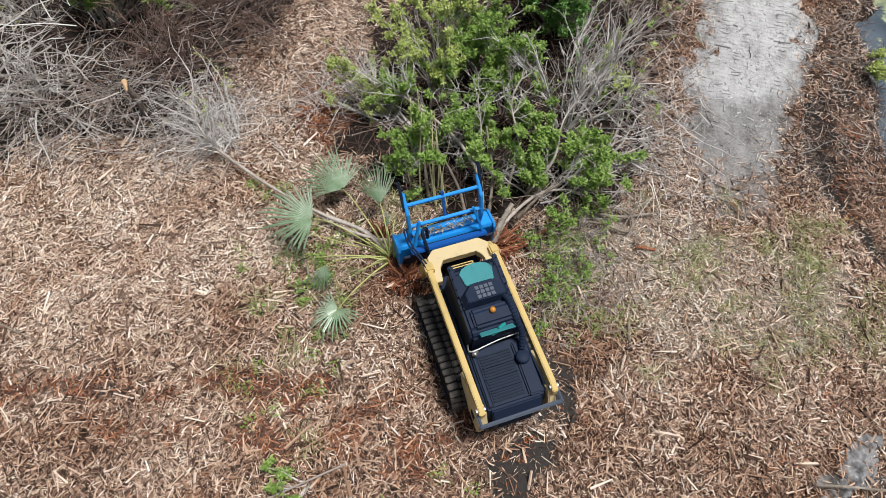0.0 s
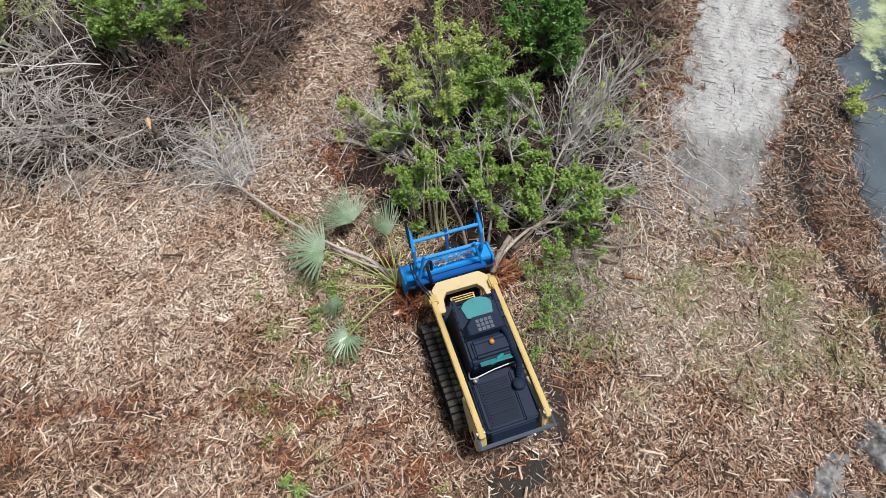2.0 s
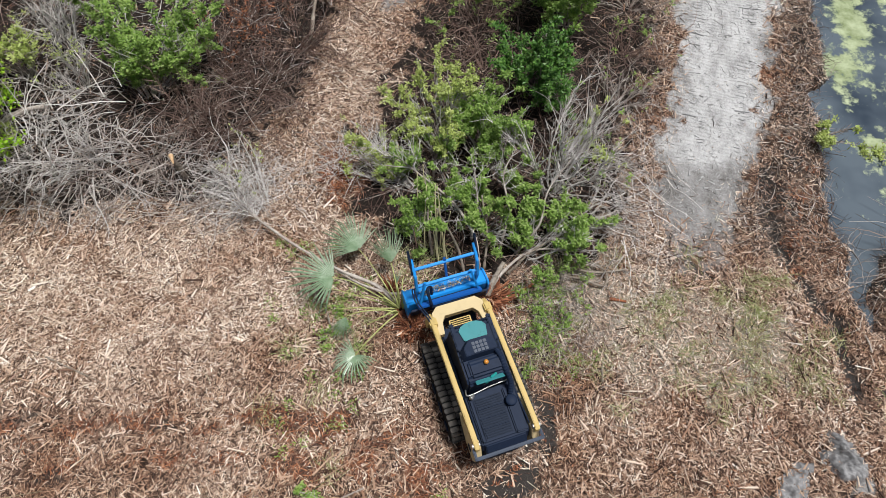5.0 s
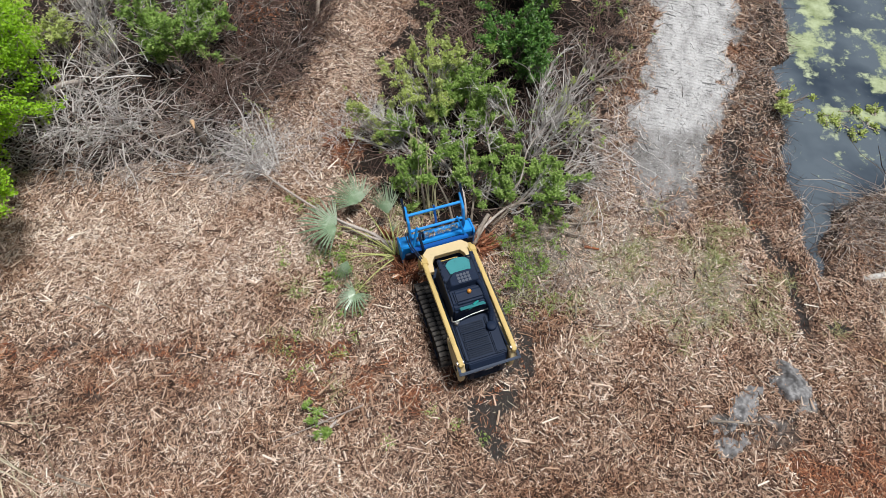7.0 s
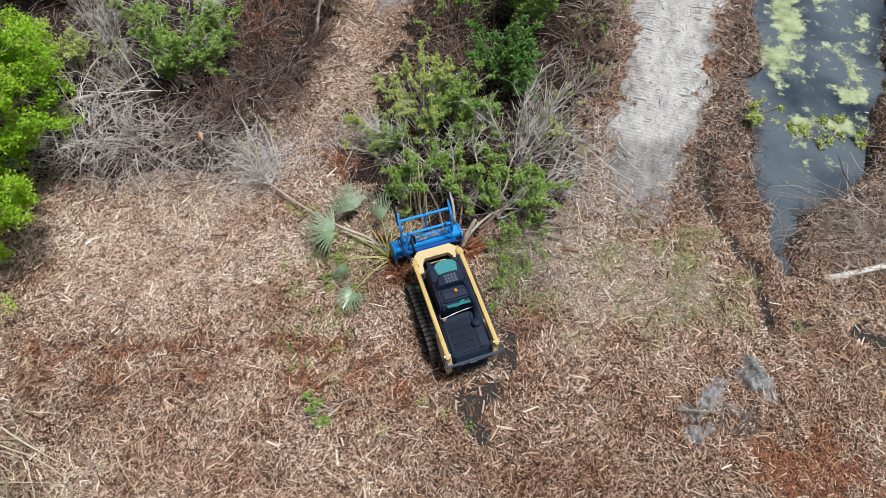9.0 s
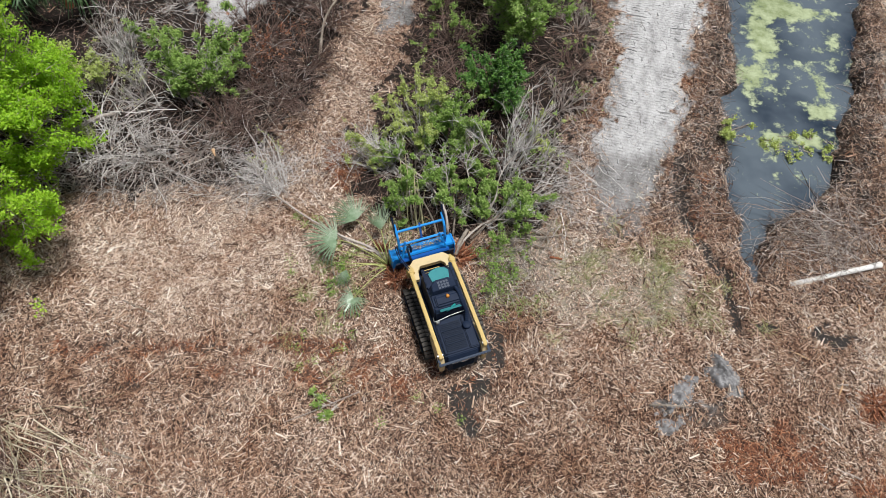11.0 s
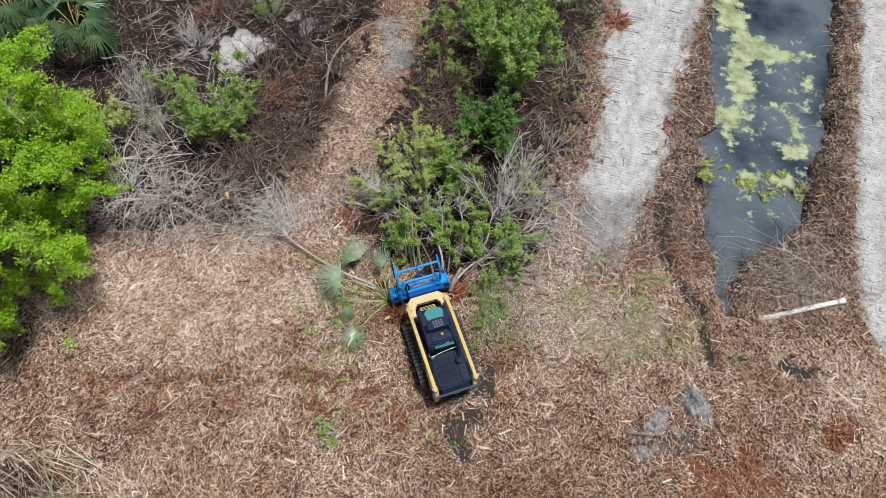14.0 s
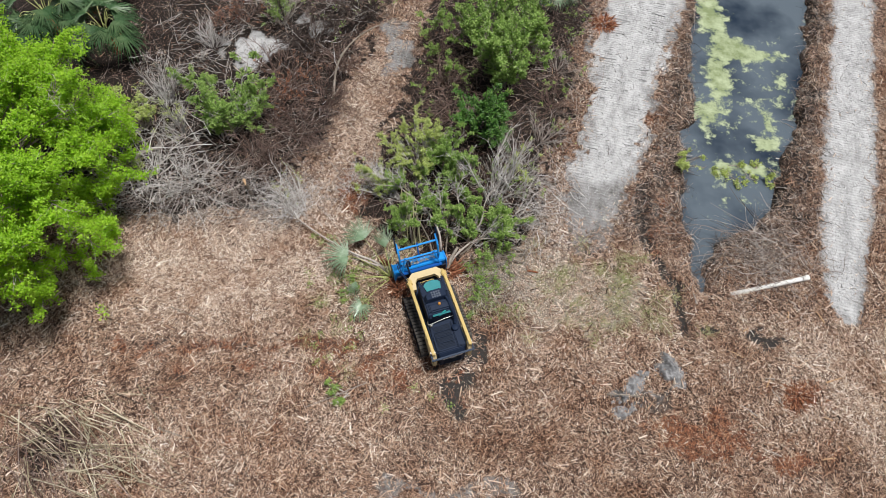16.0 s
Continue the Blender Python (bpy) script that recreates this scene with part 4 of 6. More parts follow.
xy = spots(-13.0, -8.6, 4.6, 7.2, 170)
xy = xy[(weights(xy[:, 0], xy[:, 1])[4] > 0.5) & (weights(xy[:, 0], xy[:, 1])[0] < 0.5)]
litter_sticks("dead_brush", "long silver-grey dead branches in a heap", xy, GREY_TWIG, (1.0, 2.8), 0.013, 1.3, 0.0, wander=0.3)
xy = rng.normal((4.4, 4.6), (0.7, 1.2), (240, 2))
litter_sticks("dead_brush", "long silver-grey dead branches over green bushes", xy, GREY_TWIG, (0.6, 1.8), 0.009, 0.7, 0.02, wander=0.22)
xy = np.concatenate([rng.normal((-5.6, 4.8), (0.8, 0.6), (420, 2)), rng.normal((-2.6, 5.7), (0.6, 0.4), (220, 2))])
litter_sticks("dead_brush", "fine silver twigs lying at the path's edge", xy, GREY_TWIG, (0.5, 1.3), 0.007, 0.6, 0.01, wander=0.14)
xy = scatter(3000, lambda x, y: weights(x, y)[0] * 0.10, (4, 13, 2, 17))
litter_sticks("dead_brush", "dark curved twigs dropped on the sand track", xy, BROWN_TWIG, (0.1, 0.6), 0.007, 0.02, wander=0.4)
xy = rng.normal((2.7, 1.2), (0.6, 0.9), (520, 2))
litter_sticks("dead_brush", "broken brown twigs and dry stems in weeds", xy, TWIG, (0.25, 0.9), 0.007, 0.2, wander=0.25)
xy = np.column_stack([rng.uniform(-14, -5.5, 420), rng.normal(4.25, 0.35, 420)])
litter_sticks("dead_brush", "long thin sticks fallen out of the thicket", xy, TWIG, (0.5, 1.7), 0.008, 0.25, wander=0.2)
xy = spots(-13, -3.0, 9.0, 17.0, 500)
xy = xy[(weights(xy[:, 0], xy[:, 1])[4] > 0.5) & (weights(xy[:, 0], xy[:, 1])[0] < 0.5)]
litter_sticks("dead_brush", "bleached twigs on forest litter darkened for brush shade", xy, GREY_TWIG, (0.6, 1.8), 0.009, 0.9, 0.0, wander=0.25)
xy = scatter(5000, lambda x, y: np.clip(1.0 - np.abs(x - edge(y, SAND_A[0]) + 0.7) / 0.9, 0, 1) * (y > 2.5), (2, 12, 2, 17.5))
litter_sticks("dead_brush", "broken brown sticks along the sand track", xy, TWIG, (0.25, 1.0), 0.008, 0.25)


# ---- living and dead bushes ----
B = "bushes"
# green clump in front of the machine
shrub("bush", "pale yellow-green bush with bare grey twigs", "bush", (-0.3, 6.0), 0.9, 2.1, 18, 130, 8000, GREY_TWIG, LEAF_PALE, 0.040, lean=(0, 0.6), spread=0.45, leafy=0.55, group=B)
shrub("bush", "dense green leafy bush in a thicket", "bush", (0.9, 6.3), 0.8, 1.9, 14, 110, 6800, GREY_TWIG, LEAF, 0.047, leafy=0.5, group=B)
shrub("bush", "green leafy bush with grey stems", "bush", (0.1, 4.5), 0.9, 1.6, 14, 90, 5400, GREY_TWIG, LEAF, 0.047, leafy=0.3, group=B)
shrub("bush", "half-dead bush of bare silver-grey branches", "bush", (2.7, 4.9), 1.25, 2.5, 11, 170, 120, GREY_TWIG, LEAF, 0.045, thick=0.036, lean=(0.25, 0.45), wander=0.17, spread=0.5, ahead=1.0, leafy=0.06, group=B)
shrub("bush", "green bush with long leaning shoots", "bush", (1.9, 3.0), 1.1, 1.3, 14, 100, 5200, GREY_TWIG, LEAF, 0.047, lean=(0.6, 0.3), leafy=0.3, group=B)
shrub("bush", "low green bush with thin stems", "bush", (-0.9, 3.4), 0.7, 1.0, 12, 80, 2900, GREY_TWIG, LEAF, 0.045, leafy=0.35, group=B)
shrub("bush", "flattened pale bush with wiry grey twigs", "bush", (-0.9, 4.9), 0.6, 0.9, 16, 190, 4200, GREY_TWIG, LEAF_PALE, 0.032, lean=(-1.7, 0.8), spread=0.4, ahead=1.0, leafy=0.5, group=B)
shrub("bush", "green bush with sparse dark leaves", "bush", (1.3, 5.3), 0.8, 1.5, 12, 90, 4200, TWIG, LEAF, 0.047, leafy=0.4, group=B)
shrub("bush", "green bush growing through dead twigs", "bush", (0.9, 3.7), 0.9, 1.3, 12, 80, 3600, GREY_TWIG, LEAF, 0.045, leafy=0.25, group=B)
shrub("bush", "green bush growing through dead twigs", "bush", (-0.5, 5.3), 0.7, 1.4, 12, 80, 3600, TWIG, LEAF, 0.045, leafy=0.3, group=B)
shrub("bush", "green bush growing through dead twigs", "bush", (3.7, 6.2), 0.7, 1.4, 10, 80, 900, GREY_TWIG, LEAF_PALE, 0.042, leafy=0.3, group=B)
shrub("bush", "dead grey bush with no leaves", "bush", (3.4, 4.0), 1.2, 0.8, 12, 70, 0, GREY_TWIG, None, thick=0.026, lean=(0.5, 0.1), arch=-0.06, group=B)
shrub("bush", "dead grey bush with few green leaves", "bush", (4.2, 5.6), 1.1, 0.8, 16, 150, 200, TWIG, LEAF, 0.045, arch=-0.07, leafy=0.1, group=B)
shrub("bush", "green bush with leafy leaning shoots", "bush", (2.7, 3.2), 0.9, 1.0, 12, 90, 3000, GREY_TWIG, LEAF, 0.045, lean=(0.3, 0.3), leafy=0.4, group=B)
shrub("bush", "low tangle of weeds and thin green shoots", "bush", (2.6, 2.0), 0.8, 0.5, 16, 100, 700, TWIG, LEAF, 0.038, leafy=0.3, group=B)
for wx, wy in ((1.75, 1.7), (1.95, 1.0), (1.8, 0.35), (2.5, 1.2), (-2.9, 1.0)):
    shrub("weed_clump", "low clump of green weeds in broken twigs", "weeds", (wx, wy), 0.5, 0.35, 10, 60, 420, TWIG, LEAF, 0.036, leafy=0.5, arch=-0.04, group="weed clumps")
# taller shrubs behind
shrub("bush", "glossy dark green leafy shrub", "bush", (2.6, 8.3), 1.0, 1.9, 16, 160, 9000, TWIG, LEAF_DARK, 0.055, leafy=0.7, clump=0.5, group=B)
shrub("bush", "tall fresh green leafy shrub", "bush", (3.6, 11.2), 1.4, 2.8, 20, 200, 13000, TWIG, LEAF, 0.06, leafy=0.55, group=B)
shrub("bush", "tall fresh green leafy shrub", "bush", (2.6, 13.2), 1.6, 2.6, 18, 200, 12000, TWIG, LEAF, 0.06, leafy=0.55, group=B)
shrub("bush", "tall green leafy shrub with bare lower branches", "bush", (4.4, 13.6), 1.3, 2.3, 16, 180, 7500, TWIG, LEAF, 0.055, leafy=0.45, group=B)
shrub("bush", "sparse shrub with bare arching branches", "bush", (0.9, 11.0), 1.4, 1.1, 18, 200, 1300, RUST_TWIG, LEAF, 0.045, arch=-0.06, leafy=0.12, group=B)
shrub("bush", "brown dead bush with arching twigs", "bush", (1.1, 9.2), 1.4, 0.9, 20, 240, 150, RUST_TWIG, LEAF, 0.045, arch=-0.07, leafy=0.05, group=B)
shrub("bush", "brown dead bush with arching twigs", "bush", (0.6, 13.2), 1.5, 0.9, 18, 200, 700, RUST_TWIG, LEAF, 0.045, arch=-0.07, leafy=0.15, group=B)
shrub("bush", "dead bush with long pale arching branches", "bush", (4.8, 7.9), 1.5, 0.9, 18, 160, 100, TWIG, LEAF, 0.045, arch=-0.08, wander=0.26, leafy=0.05, group=B)
shrub("bush", "dead bush with long pale arching branches", "bush", (5.9, 12.0), 1.3, 0.9, 16, 140, 300, TWIG, LEAF, 0.045, arch=-0.08, wander=0.26, leafy=0.1, group=B)
shrub("bush", "dead bush with long pale arching branches", "bush", (5.5, 10.0), 1.3, 0.8, 16, 140, 200, RUST_TWIG, LEAF, 0.045, arch=-0.08, wander=0.26, leafy=0.1, group=B)
# left thicket
shrub("bush", "green leafy bush in dead brush", "bush", (-8.5, 8.0), 1.5, 2.2, 18, 190, 14000, GREY_TWIG, LEAF, 0.055, lean=(0.3, 0.7), leafy=0.6, group=B)
shrub("bush", "bleached dead bush with spreading bare branches", "bush", (-11.0, 5.9), 2.2, 0.9, 18, 110, 0, GREY_TWIG, None, thick=0.028, lean=(0.6, -0.3), wander=0.36, arch=-0.05, spread=0.7, group=B)
shrub("bush", "bleached dead bush with spreading bare branches", "bush", (-9.6, 5.5), 1.7, 1.2, 20, 150, 0, GREY_TWIG, None, thick=0.026, lean=(0.3, -0.3), wander=0.25, arch=-0.05, group=B)
shrub("bush", "tangled dead bush of grey-brown bare branches", "bush", (-8.1, 5.8), 1.6, 1.3, 26, 200, 0, TWIG, None, thick=0.022, wander=0.22, arch=-0.06, lean=(0, -0.4), group=B)
for bx, by, words in ((-6.3, 6.6, "dead rust-brown bush with bare branches"), (-7.2, 7.0, "dead rust-brown bush with bare branches"), (-5.5, 8.2, "dead brown bush leaning over the path's edge"), (-6.6, 8.9, "dead rust-brown bush with bare branches"), (-4.6, 9.9, "dead brown bush leaning over the path's edge")):
    shrub("bush", words, "bush", (bx, by), 1.5, 1.5, 26, 260, 0, RUST_TWIG, None, thick=0.02, lean=(0.3, -0.3), arch=-0.05, group=B)
shrub("bush", "flattened dead bush of fine grey twigs", "bush", (-4.7, 4.0), 0.8, 0.5, 20, 330, 120, GREY_TWIG, LEAF_PALE, 0.035, thick=0.017, lean=(-1.2, 1.2), spread=0.45, leafy=0.1, group=B)
shrub("bush", "bare grey bush standing in dead brush", "bush", (-11.4, 9.9), 1.1, 2.2, 16, 210, 0, GREY_TWIG, None, thick=0.024, group=B)
shrub("bush", "bare grey bush standing in dead brush", "bush", (-10.4, 8.2), 0.9, 1.7, 12, 150, 300, GREY_TWIG, LEAF_PALE, 0.04, thick=0.02, leafy=0.2, group=B)
shrub("bush", "yellow-green bush under a taller tree", "bush", (-12.1, 8.6), 1.0, 1.5, 14, 120, 2600, TWIG, LEAF_PALE, 0.05, leafy=0.5, group=B)
shrub("bush", "yellow-green bush under a taller tree", "bush", (-12.3, 5.6), 1.0, 1.2, 14, 120, 2000, TWIG, LEAF_PALE, 0.05, leafy=0.5, group=B)
shrub("bush", "dead brush heap with dark red leaves", "bush", (-6.2, 10.6), 1.6, 1.4, 24, 260, 900, RUST_TWIG, RED_ROOT, 0.04, arch=-0.05, leafy=0.3, group=B)
shrub("bush", "dead brush heap with dark red leaves", "bush", (-8.9, 15.0), 1.4, 1.2, 20, 220, 500, RUST_TWIG, RED_ROOT, 0.04, arch=-0.05, leafy=0.3, group=B)
shrub("bush", "tall dark brown brush beside a bare path", "bush", (-5.3, 13.2), 1.7, 1.6, 26, 330, 0, BROWN_TWIG, None, thick=0.03, arch=-0.03, group=B)
shrub("bush", "tall dark brown brush beside a bare path", "bush", (-3.8, 12.0), 1.4, 1.3, 22, 260, 0, RUST_TWIG, None, thick=0.024, arch=-0.04, group=B)
shrub("bush", "tall dark brown brush beside a bare path", "bush", (-3.6, 15.2), 1.7, 1.6, 24, 260, 300, BROWN_TWIG, LEAF, 0.05, thick=0.03, arch=-0.03, leafy=0.1, group=B)
shrub("bush", "bare wiry grey bush", "bush", (-10.0, 13.4), 1.3, 1.1, 18, 280, 0, GREY_TWIG, None, thick=0.02, group=B)
shrub("bush", "bare wiry brown bush over pale sand", "bush", (-6.9, 11.8), 1.2, 1.3, 18, 160, 0, RUST_TWIG, None, thick=0.022, lean=(-0.2, 0.3), group=B)
shrub("bush", "grey-green weedy bush in dead brush", "bush", (-7.0, 15.0), 1.2, 1.4, 16, 160, 1200, TWIG, LEAF, 0.05, leafy=0.3, group=B)
# bush added in dark brown to stand in for the shaded thicket here
shrub("bush", "added dead brush, dark brown for the shade under a palm", "bush", (6.6, 14.6), 1.2, 1.0, 18, 200, 200, BROWN_TWIG, LEAF, 0.045, arch=-0.06, leafy=0.1, group=B)
shrub("bush", "small lime green bush at the edge of the pond", "bush", (10.6, 6.9), 0.6, 0.5, 10, 60, 1100, TWIG, LEAF_PALE, 0.05, lean=(0.5, -0.2), group=B)


LIMB_COUNT = 96


def broadleaf_tree(at, height, radius, leaf_n):
    root = new("tree")
    ax, ay = at
    root.location = (ax, ay, 0)
    tagged(root, "young tree with a dense bright green crown", "tree")
    trunk = grow(np.array([[0, 0, -0.1]]), np.array([[0.05, 0.05, 1]]), np.array([height * 0.75]), 10, 0.06, 0)
    V, F = tubes(trunk, np.linspace(0.13, 0.04, 10)[None], 9)
    under("trunk", mesh_of("trunk", V, F, BARK, smooth=True), root)
    a = np.arange(LIMB_COUNT) * 2.399963
    up = np.linspace(0.0, 1.0, LIMB_COUNT)
    s = trunk[0, (2 + up * 7).astype(int)]
    q = rng.uniform(0.82, 1.0, LIMB_COUNT) * np.sqrt(np.clip(1 - ((up - 0.32) / 0.72) ** 2, 0.02, 1))
    tip = np.stack([np.cos(a) * radius * q, np.sin(a) * radius * 1.32 * q, np.zeros(LIMB_COUNT)], 1)
    tip[:, 2] = height * (0.26 + 0.74 * up) + rng.normal(0, 0.25, LIMB_COUNT)
    limbs = grow(s, tip - s, np.linalg.norm(tip - s, axis=1), 8, 0.10, 0.0)
    V, F = tubes(limbs, np.linspace(0.045, 0.012, 8)[None] * rng.uniform(0.6, 1.2, LIMB_COUNT)[:, None], 5)
    for k in range(LIMB_COUNT):
        under("limb", mesh_of("limb", V[k * 40:(k + 1) * 40], F[k * 35:(k + 1) * 35] - k * 40, BARK, smooth=True), root)
    s, w = branch_off(limbs[:, 2:], 1300, 0.8, 0.7)
    boughs = grow(s, w, rng.uniform(0.4, 1.0, 1300), 5, 0.22, 0.02)
    s, w = branch_off(boughs, 5600, 0.9, 0.6)
    sprays = grow(s, w, rng.uniform(0.2, 0.5, 5600), 4, 0.25, 0.02)
    V, F = join([tubes(boughs, np.linspace(0.012, 0.004, 5)[None] * np.ones((1300, 1))), tubes(sprays, np.linspace(0.005, 0.002, 4)[None] * np.ones((5600, 1)))])
    tagged(under("twig_mass", mesh_of("twig_mass", V, F, TWIG), root), kind="stuff")
    # leaves sit in tufts on some sprays; thinner places let the light through
    end = sprays[:, 2]
    thick_here = wavy(end[:, 0], end[:, 1], 1.0, 14) + 0.6 * wavy(end[:, 0] * 0.8, end[:, 2] + end[:, 1] * 0.4, 1.1, 15) + rng.normal(0, 0.3, len(end))
    full = sprays[np.argsort(-thick_here)[:5000]]
    pick = full[rng.integers(0, len(full), leaf_n), rng.integers(1, 4, leaf_n)] + rng.normal(0, 0.075, (leaf_n, 3))
    V, F = leaves_at(pick, 0.05)
    tagged(under("crown", mesh_of("crown", V, F, LEAF_TREE), root), kind="stuff")
    return root


broadleaf_tree((-14.8, 3.8), 6.6, 4.4, 260000)


# ---- palmettos ----
def fan_blade(radius, sweep, segs=24, droop=0.35, seed=0):
    """A pleated fan joined to 55 % of its length, split into pointed fingers beyond; hub at the origin, along +x."""
    r = np.random.default_rng(seed)
    V, F = [], []
    edges = 2 * segs + 1
    for f in (0.04, 0.17, 0.32):
        for k in range(edges):
            a = (k / (edges - 1) - 0.5) * sweep
            L = radius * (1 - 0.25 * abs(a) / (sweep / 2)) * f
            V.append((math.cos(a) * L, math.sin(a) * L, (0.045 * f * radius if k % 2 else 0.0) + 0.1 * radius * math.sin(f * 2.2)))
    for j in range(2):
        for k in range(edges - 1):
            p = j * edges + k
            F.append((p, p + 1, p + edges + 1, p + edges))
    for s in range(segs):
        k = 2 * s + 1
        a = (k / (edges - 1) - 0.5) * sweep + r.normal(0, 0.03)
        L = radius * (1 - 0.25 * abs(a) / (sweep / 2)) * r.uniform(0.88, 1.08)
        sag = droop * r.uniform(0.1, 1.9) * radius
        half = sweep / segs * 0.27
        n = len(V)
        for f, w, d in ((0.72, 0.9, 0.16), (1.0, 0.08, 0.8)):
            for side in (-1, 0, 1):
                b = a + side * half * w
                V.append((math.cos(b) * L * f, math.sin(b) * L * f, 0.095 * radius - sag * d + (0.02 * radius if side == 0 else 0)))
        base = 2 * edges + 2 * s
        for c in range(2):
            F.append((base + c, base + c + 1, n + c + 1, n + c))
            F.append((n + c, n + c + 1, n + c + 4, n + c + 3))
    return np.array(V), np.array(F)


def palmetto(at, label, fronds, blade_mat, trunk=None):
    """fronds: hub place relative to the root, blade heading in degrees, tilt, radius, sweep in degrees, droop."""
    root = new("palmetto")
    root.location = (*at, float(ground_z(np.array(at[0]), np.array(at[1]))))
    tagged(root, label, "palm", "palmettos")
    top = trunk[1] if trunk else 0.05
    for k, (hx, hy, hz, head, tilt, radius, sweep, droop) in enumerate(fronds):
        line = arc([(0.05 * np.sign(hx), 0.05 * np.sign(hy), top), (hx * 0.35, hy * 0.35, top + (hz - top) * 0.5 + 0.12), (hx * 0.75, hy * 0.75, hz + 0.1), (hx, hy, hz)], 12)
        P = np.array(line)[None]
        V, F = tubes(P, np.linspace(0.022, 0.010, P.shape[1])[None], 6)
        frond = under("frond", mesh_of("frond", V, F, STALK, smooth=True), root, "yellow-green frond stalk")
        if radius:
            V, F = fan_blade(radius, radians(sweep), 24, droop, k + 5)
            blade = under("blade", mesh_of("blade", V, F, blade_mat), frond, "pleated fan leaf blade")
            blade.matrix_local = Matrix.Translation((hx, hy, hz)) @ pose(0, 0, 0, 0, 0, head) @ pose(0, 0, 0, rng.normal(0, 8), -tilt, 0)
    if trunk:
        V, F = tubes(grow(np.array([[0.0, 0, -0.05]]), np.array([[0.05, 0, 1.0]]), np.array([trunk[1] + 0.1]), 6, 0.04), np.array([[1.1, 1.0, 1.05, 1.0, 0.9, 0.4]]) * trunk[0], 12)
        under("trunk", mesh_of("trunk", V, F, RED_ROOT, smooth=True), root, "shaggy reddish palm trunk")


palmetto((-1.25, 1.35), "torn palmetto with grey-green fan leaves on the mulch",
         [(-1.04, 1.42, 0.6, 130, 12, 1.06, 150, 0.25), (-1.56, 0.55, 0.85, 178, 5, 1.1, 170, 0.45), (-0.25, 1.02, 0.7, 108, 25, 0.95, 95, 0.2), (-1.0, -1.15, 0.32, 232, -4, 0.72, 230, 0.35),
          (-1.26, -0.28, 0.5, 248, -30, 0.72, 80, 0.4), (-1.5, 0.02, 0.2, 180, 0, 0, 0, 0), (-1.9, 0.62, 0.15, 180, 0, 0, 0, 0), (-0.8, -0.35, 0.12, 200, 0, 0, 0, 0), (0.05, 0.75, 0.5, 80, 40, 0, 0, 0),
          (-0.1, 0.55, 0.55, 95, 30, 0.4, 60, 0.2), (-1.1, 0.9, 0.12, 140, 0, 0, 0, 0), (0.12, 0.5, 0.45, 70, 0, 0, 0, 0), (-0.35, 0.6, 0.6, 110, 0, 0, 0, 0), (-0.5, 0.2, 0.5, 160, 0, 0, 0, 0), (0.25, 0.3, 0.35, 40, 0, 0, 0, 0), (-0.4, -0.25, 0.35, 210, 0, 0, 0, 0), (-0.9, 0.35, 0.3, 150, 0, 0, 0, 0)], FROND, (0.12, 0.18))
for px, py, seed in ((-14.4, 13.0, 3), (-17.3, 14.0, 4), (-16.0, 15.6, 6), (-18.9, 12.4, 8)):
    r = np.random.default_rng(seed)
    palmetto((px, py), "cabbage palm with drooping dark green fan fronds",
             [(math.cos(a) * q, math.sin(a) * q, 1.9 - 0.55 * q + r.uniform(0, 0.6), math.degrees(a), -22, 1.25, 180, 0.6) for a, q in ((k * 2 * math.pi / 13 + r.uniform(-0.2, 0.2), r.uniform(0.5, 1.5)) for k in range(13))],
             FROND_DARK, (0.16, 1.1))
r = np.random.default_rng(9)
palmetto((6.2, 16.9), "palmetto with drooping yellow-green fronds at the bushes' edge",
         [(math.cos(a) * q, math.sin(a) * q, 1.2 - 0.4 * q, math.degrees(a), -25, 0.8, 150, 0.8) for a, q in ((k * 0.8, r.uniform(0.4, 0.9)) for k in range(8))], FROND, (0.15, 0.5))


# ---- tracked loader with a mulching head ----
def paint(name, c, rough=0.45, metal=0.0, wear=0.5, spec=0.4):
    d = tuple(v * wear for v in c)
    return material(name, [(0.0, d), (0.35, c), (1.0, tuple(min(1, v * 1.12) for v in c))], rough=rough, scale=5, metal=metal, bump=0.06, bump_scale=25, spec=spec)


YELLOW = paint("worn_yellow_paint", (0.52, 0.38, 0.14), 0.55, wear=0.7, spec=0.3)
DUSTY = paint("dusty_pale_yellow_paint", (0.55, 0.44, 0.25), 0.7, wear=0.65, spec=0.25)
BLUE = paint("blue_paint", (0.012, 0.24, 0.64), 0.42, wear=0.75)
DARK_BLUE = paint("dark_blue_paint", (0.008, 0.085, 0.33), 0.45)
BLACK = paint("black_paint", (0.013, 0.021, 0.042), 0.5, wear=1.4, spec=0.06)
GRILLE = paint("dusty_black_grille", (0.020, 0.026, 0.040), 0.7, wear=1.3, spec=0.05)
RUBBER = material("dusty_rubber", [(0.0, (0.03, 0.028, 0.027)), (0.5, (0.06, 0.055, 0.05)), (1.0, (0.13, 0.115, 0.10))], rough=0.9, scale=8, bump=0.4)
STEEL = material("bare_steel", [(0.0, (0.3, 0.29, 0.28)), (0.5, (0.5, 0.49, 0.48)), (1.0, (0.66, 0.65, 0.64))], rough=0.38, scale=12, metal=0.9, bump=0.1)
GLASS_TINT = paint("green_tinted_glass", (0.045, 0.22, 0.235), 0.22, wear=0.35, spec=0.3)
BELT = paint("black_rubber_belt", (0.012, 0.012, 0.012), 0.85, wear=1.0, spec=0.1)
BLUE_STEEL = paint("blue_grey_steel_tube", (0.028, 0.042, 0.070), 0.5, wear=0.6, spec=0.2)
FILTER = paint("blue_grey_filter", (0.05, 0.065, 0.095), 0.5, wear=0.8)
AMBER = paint("amber_plastic", (0.5, 0.2, 0.03), 0.3)
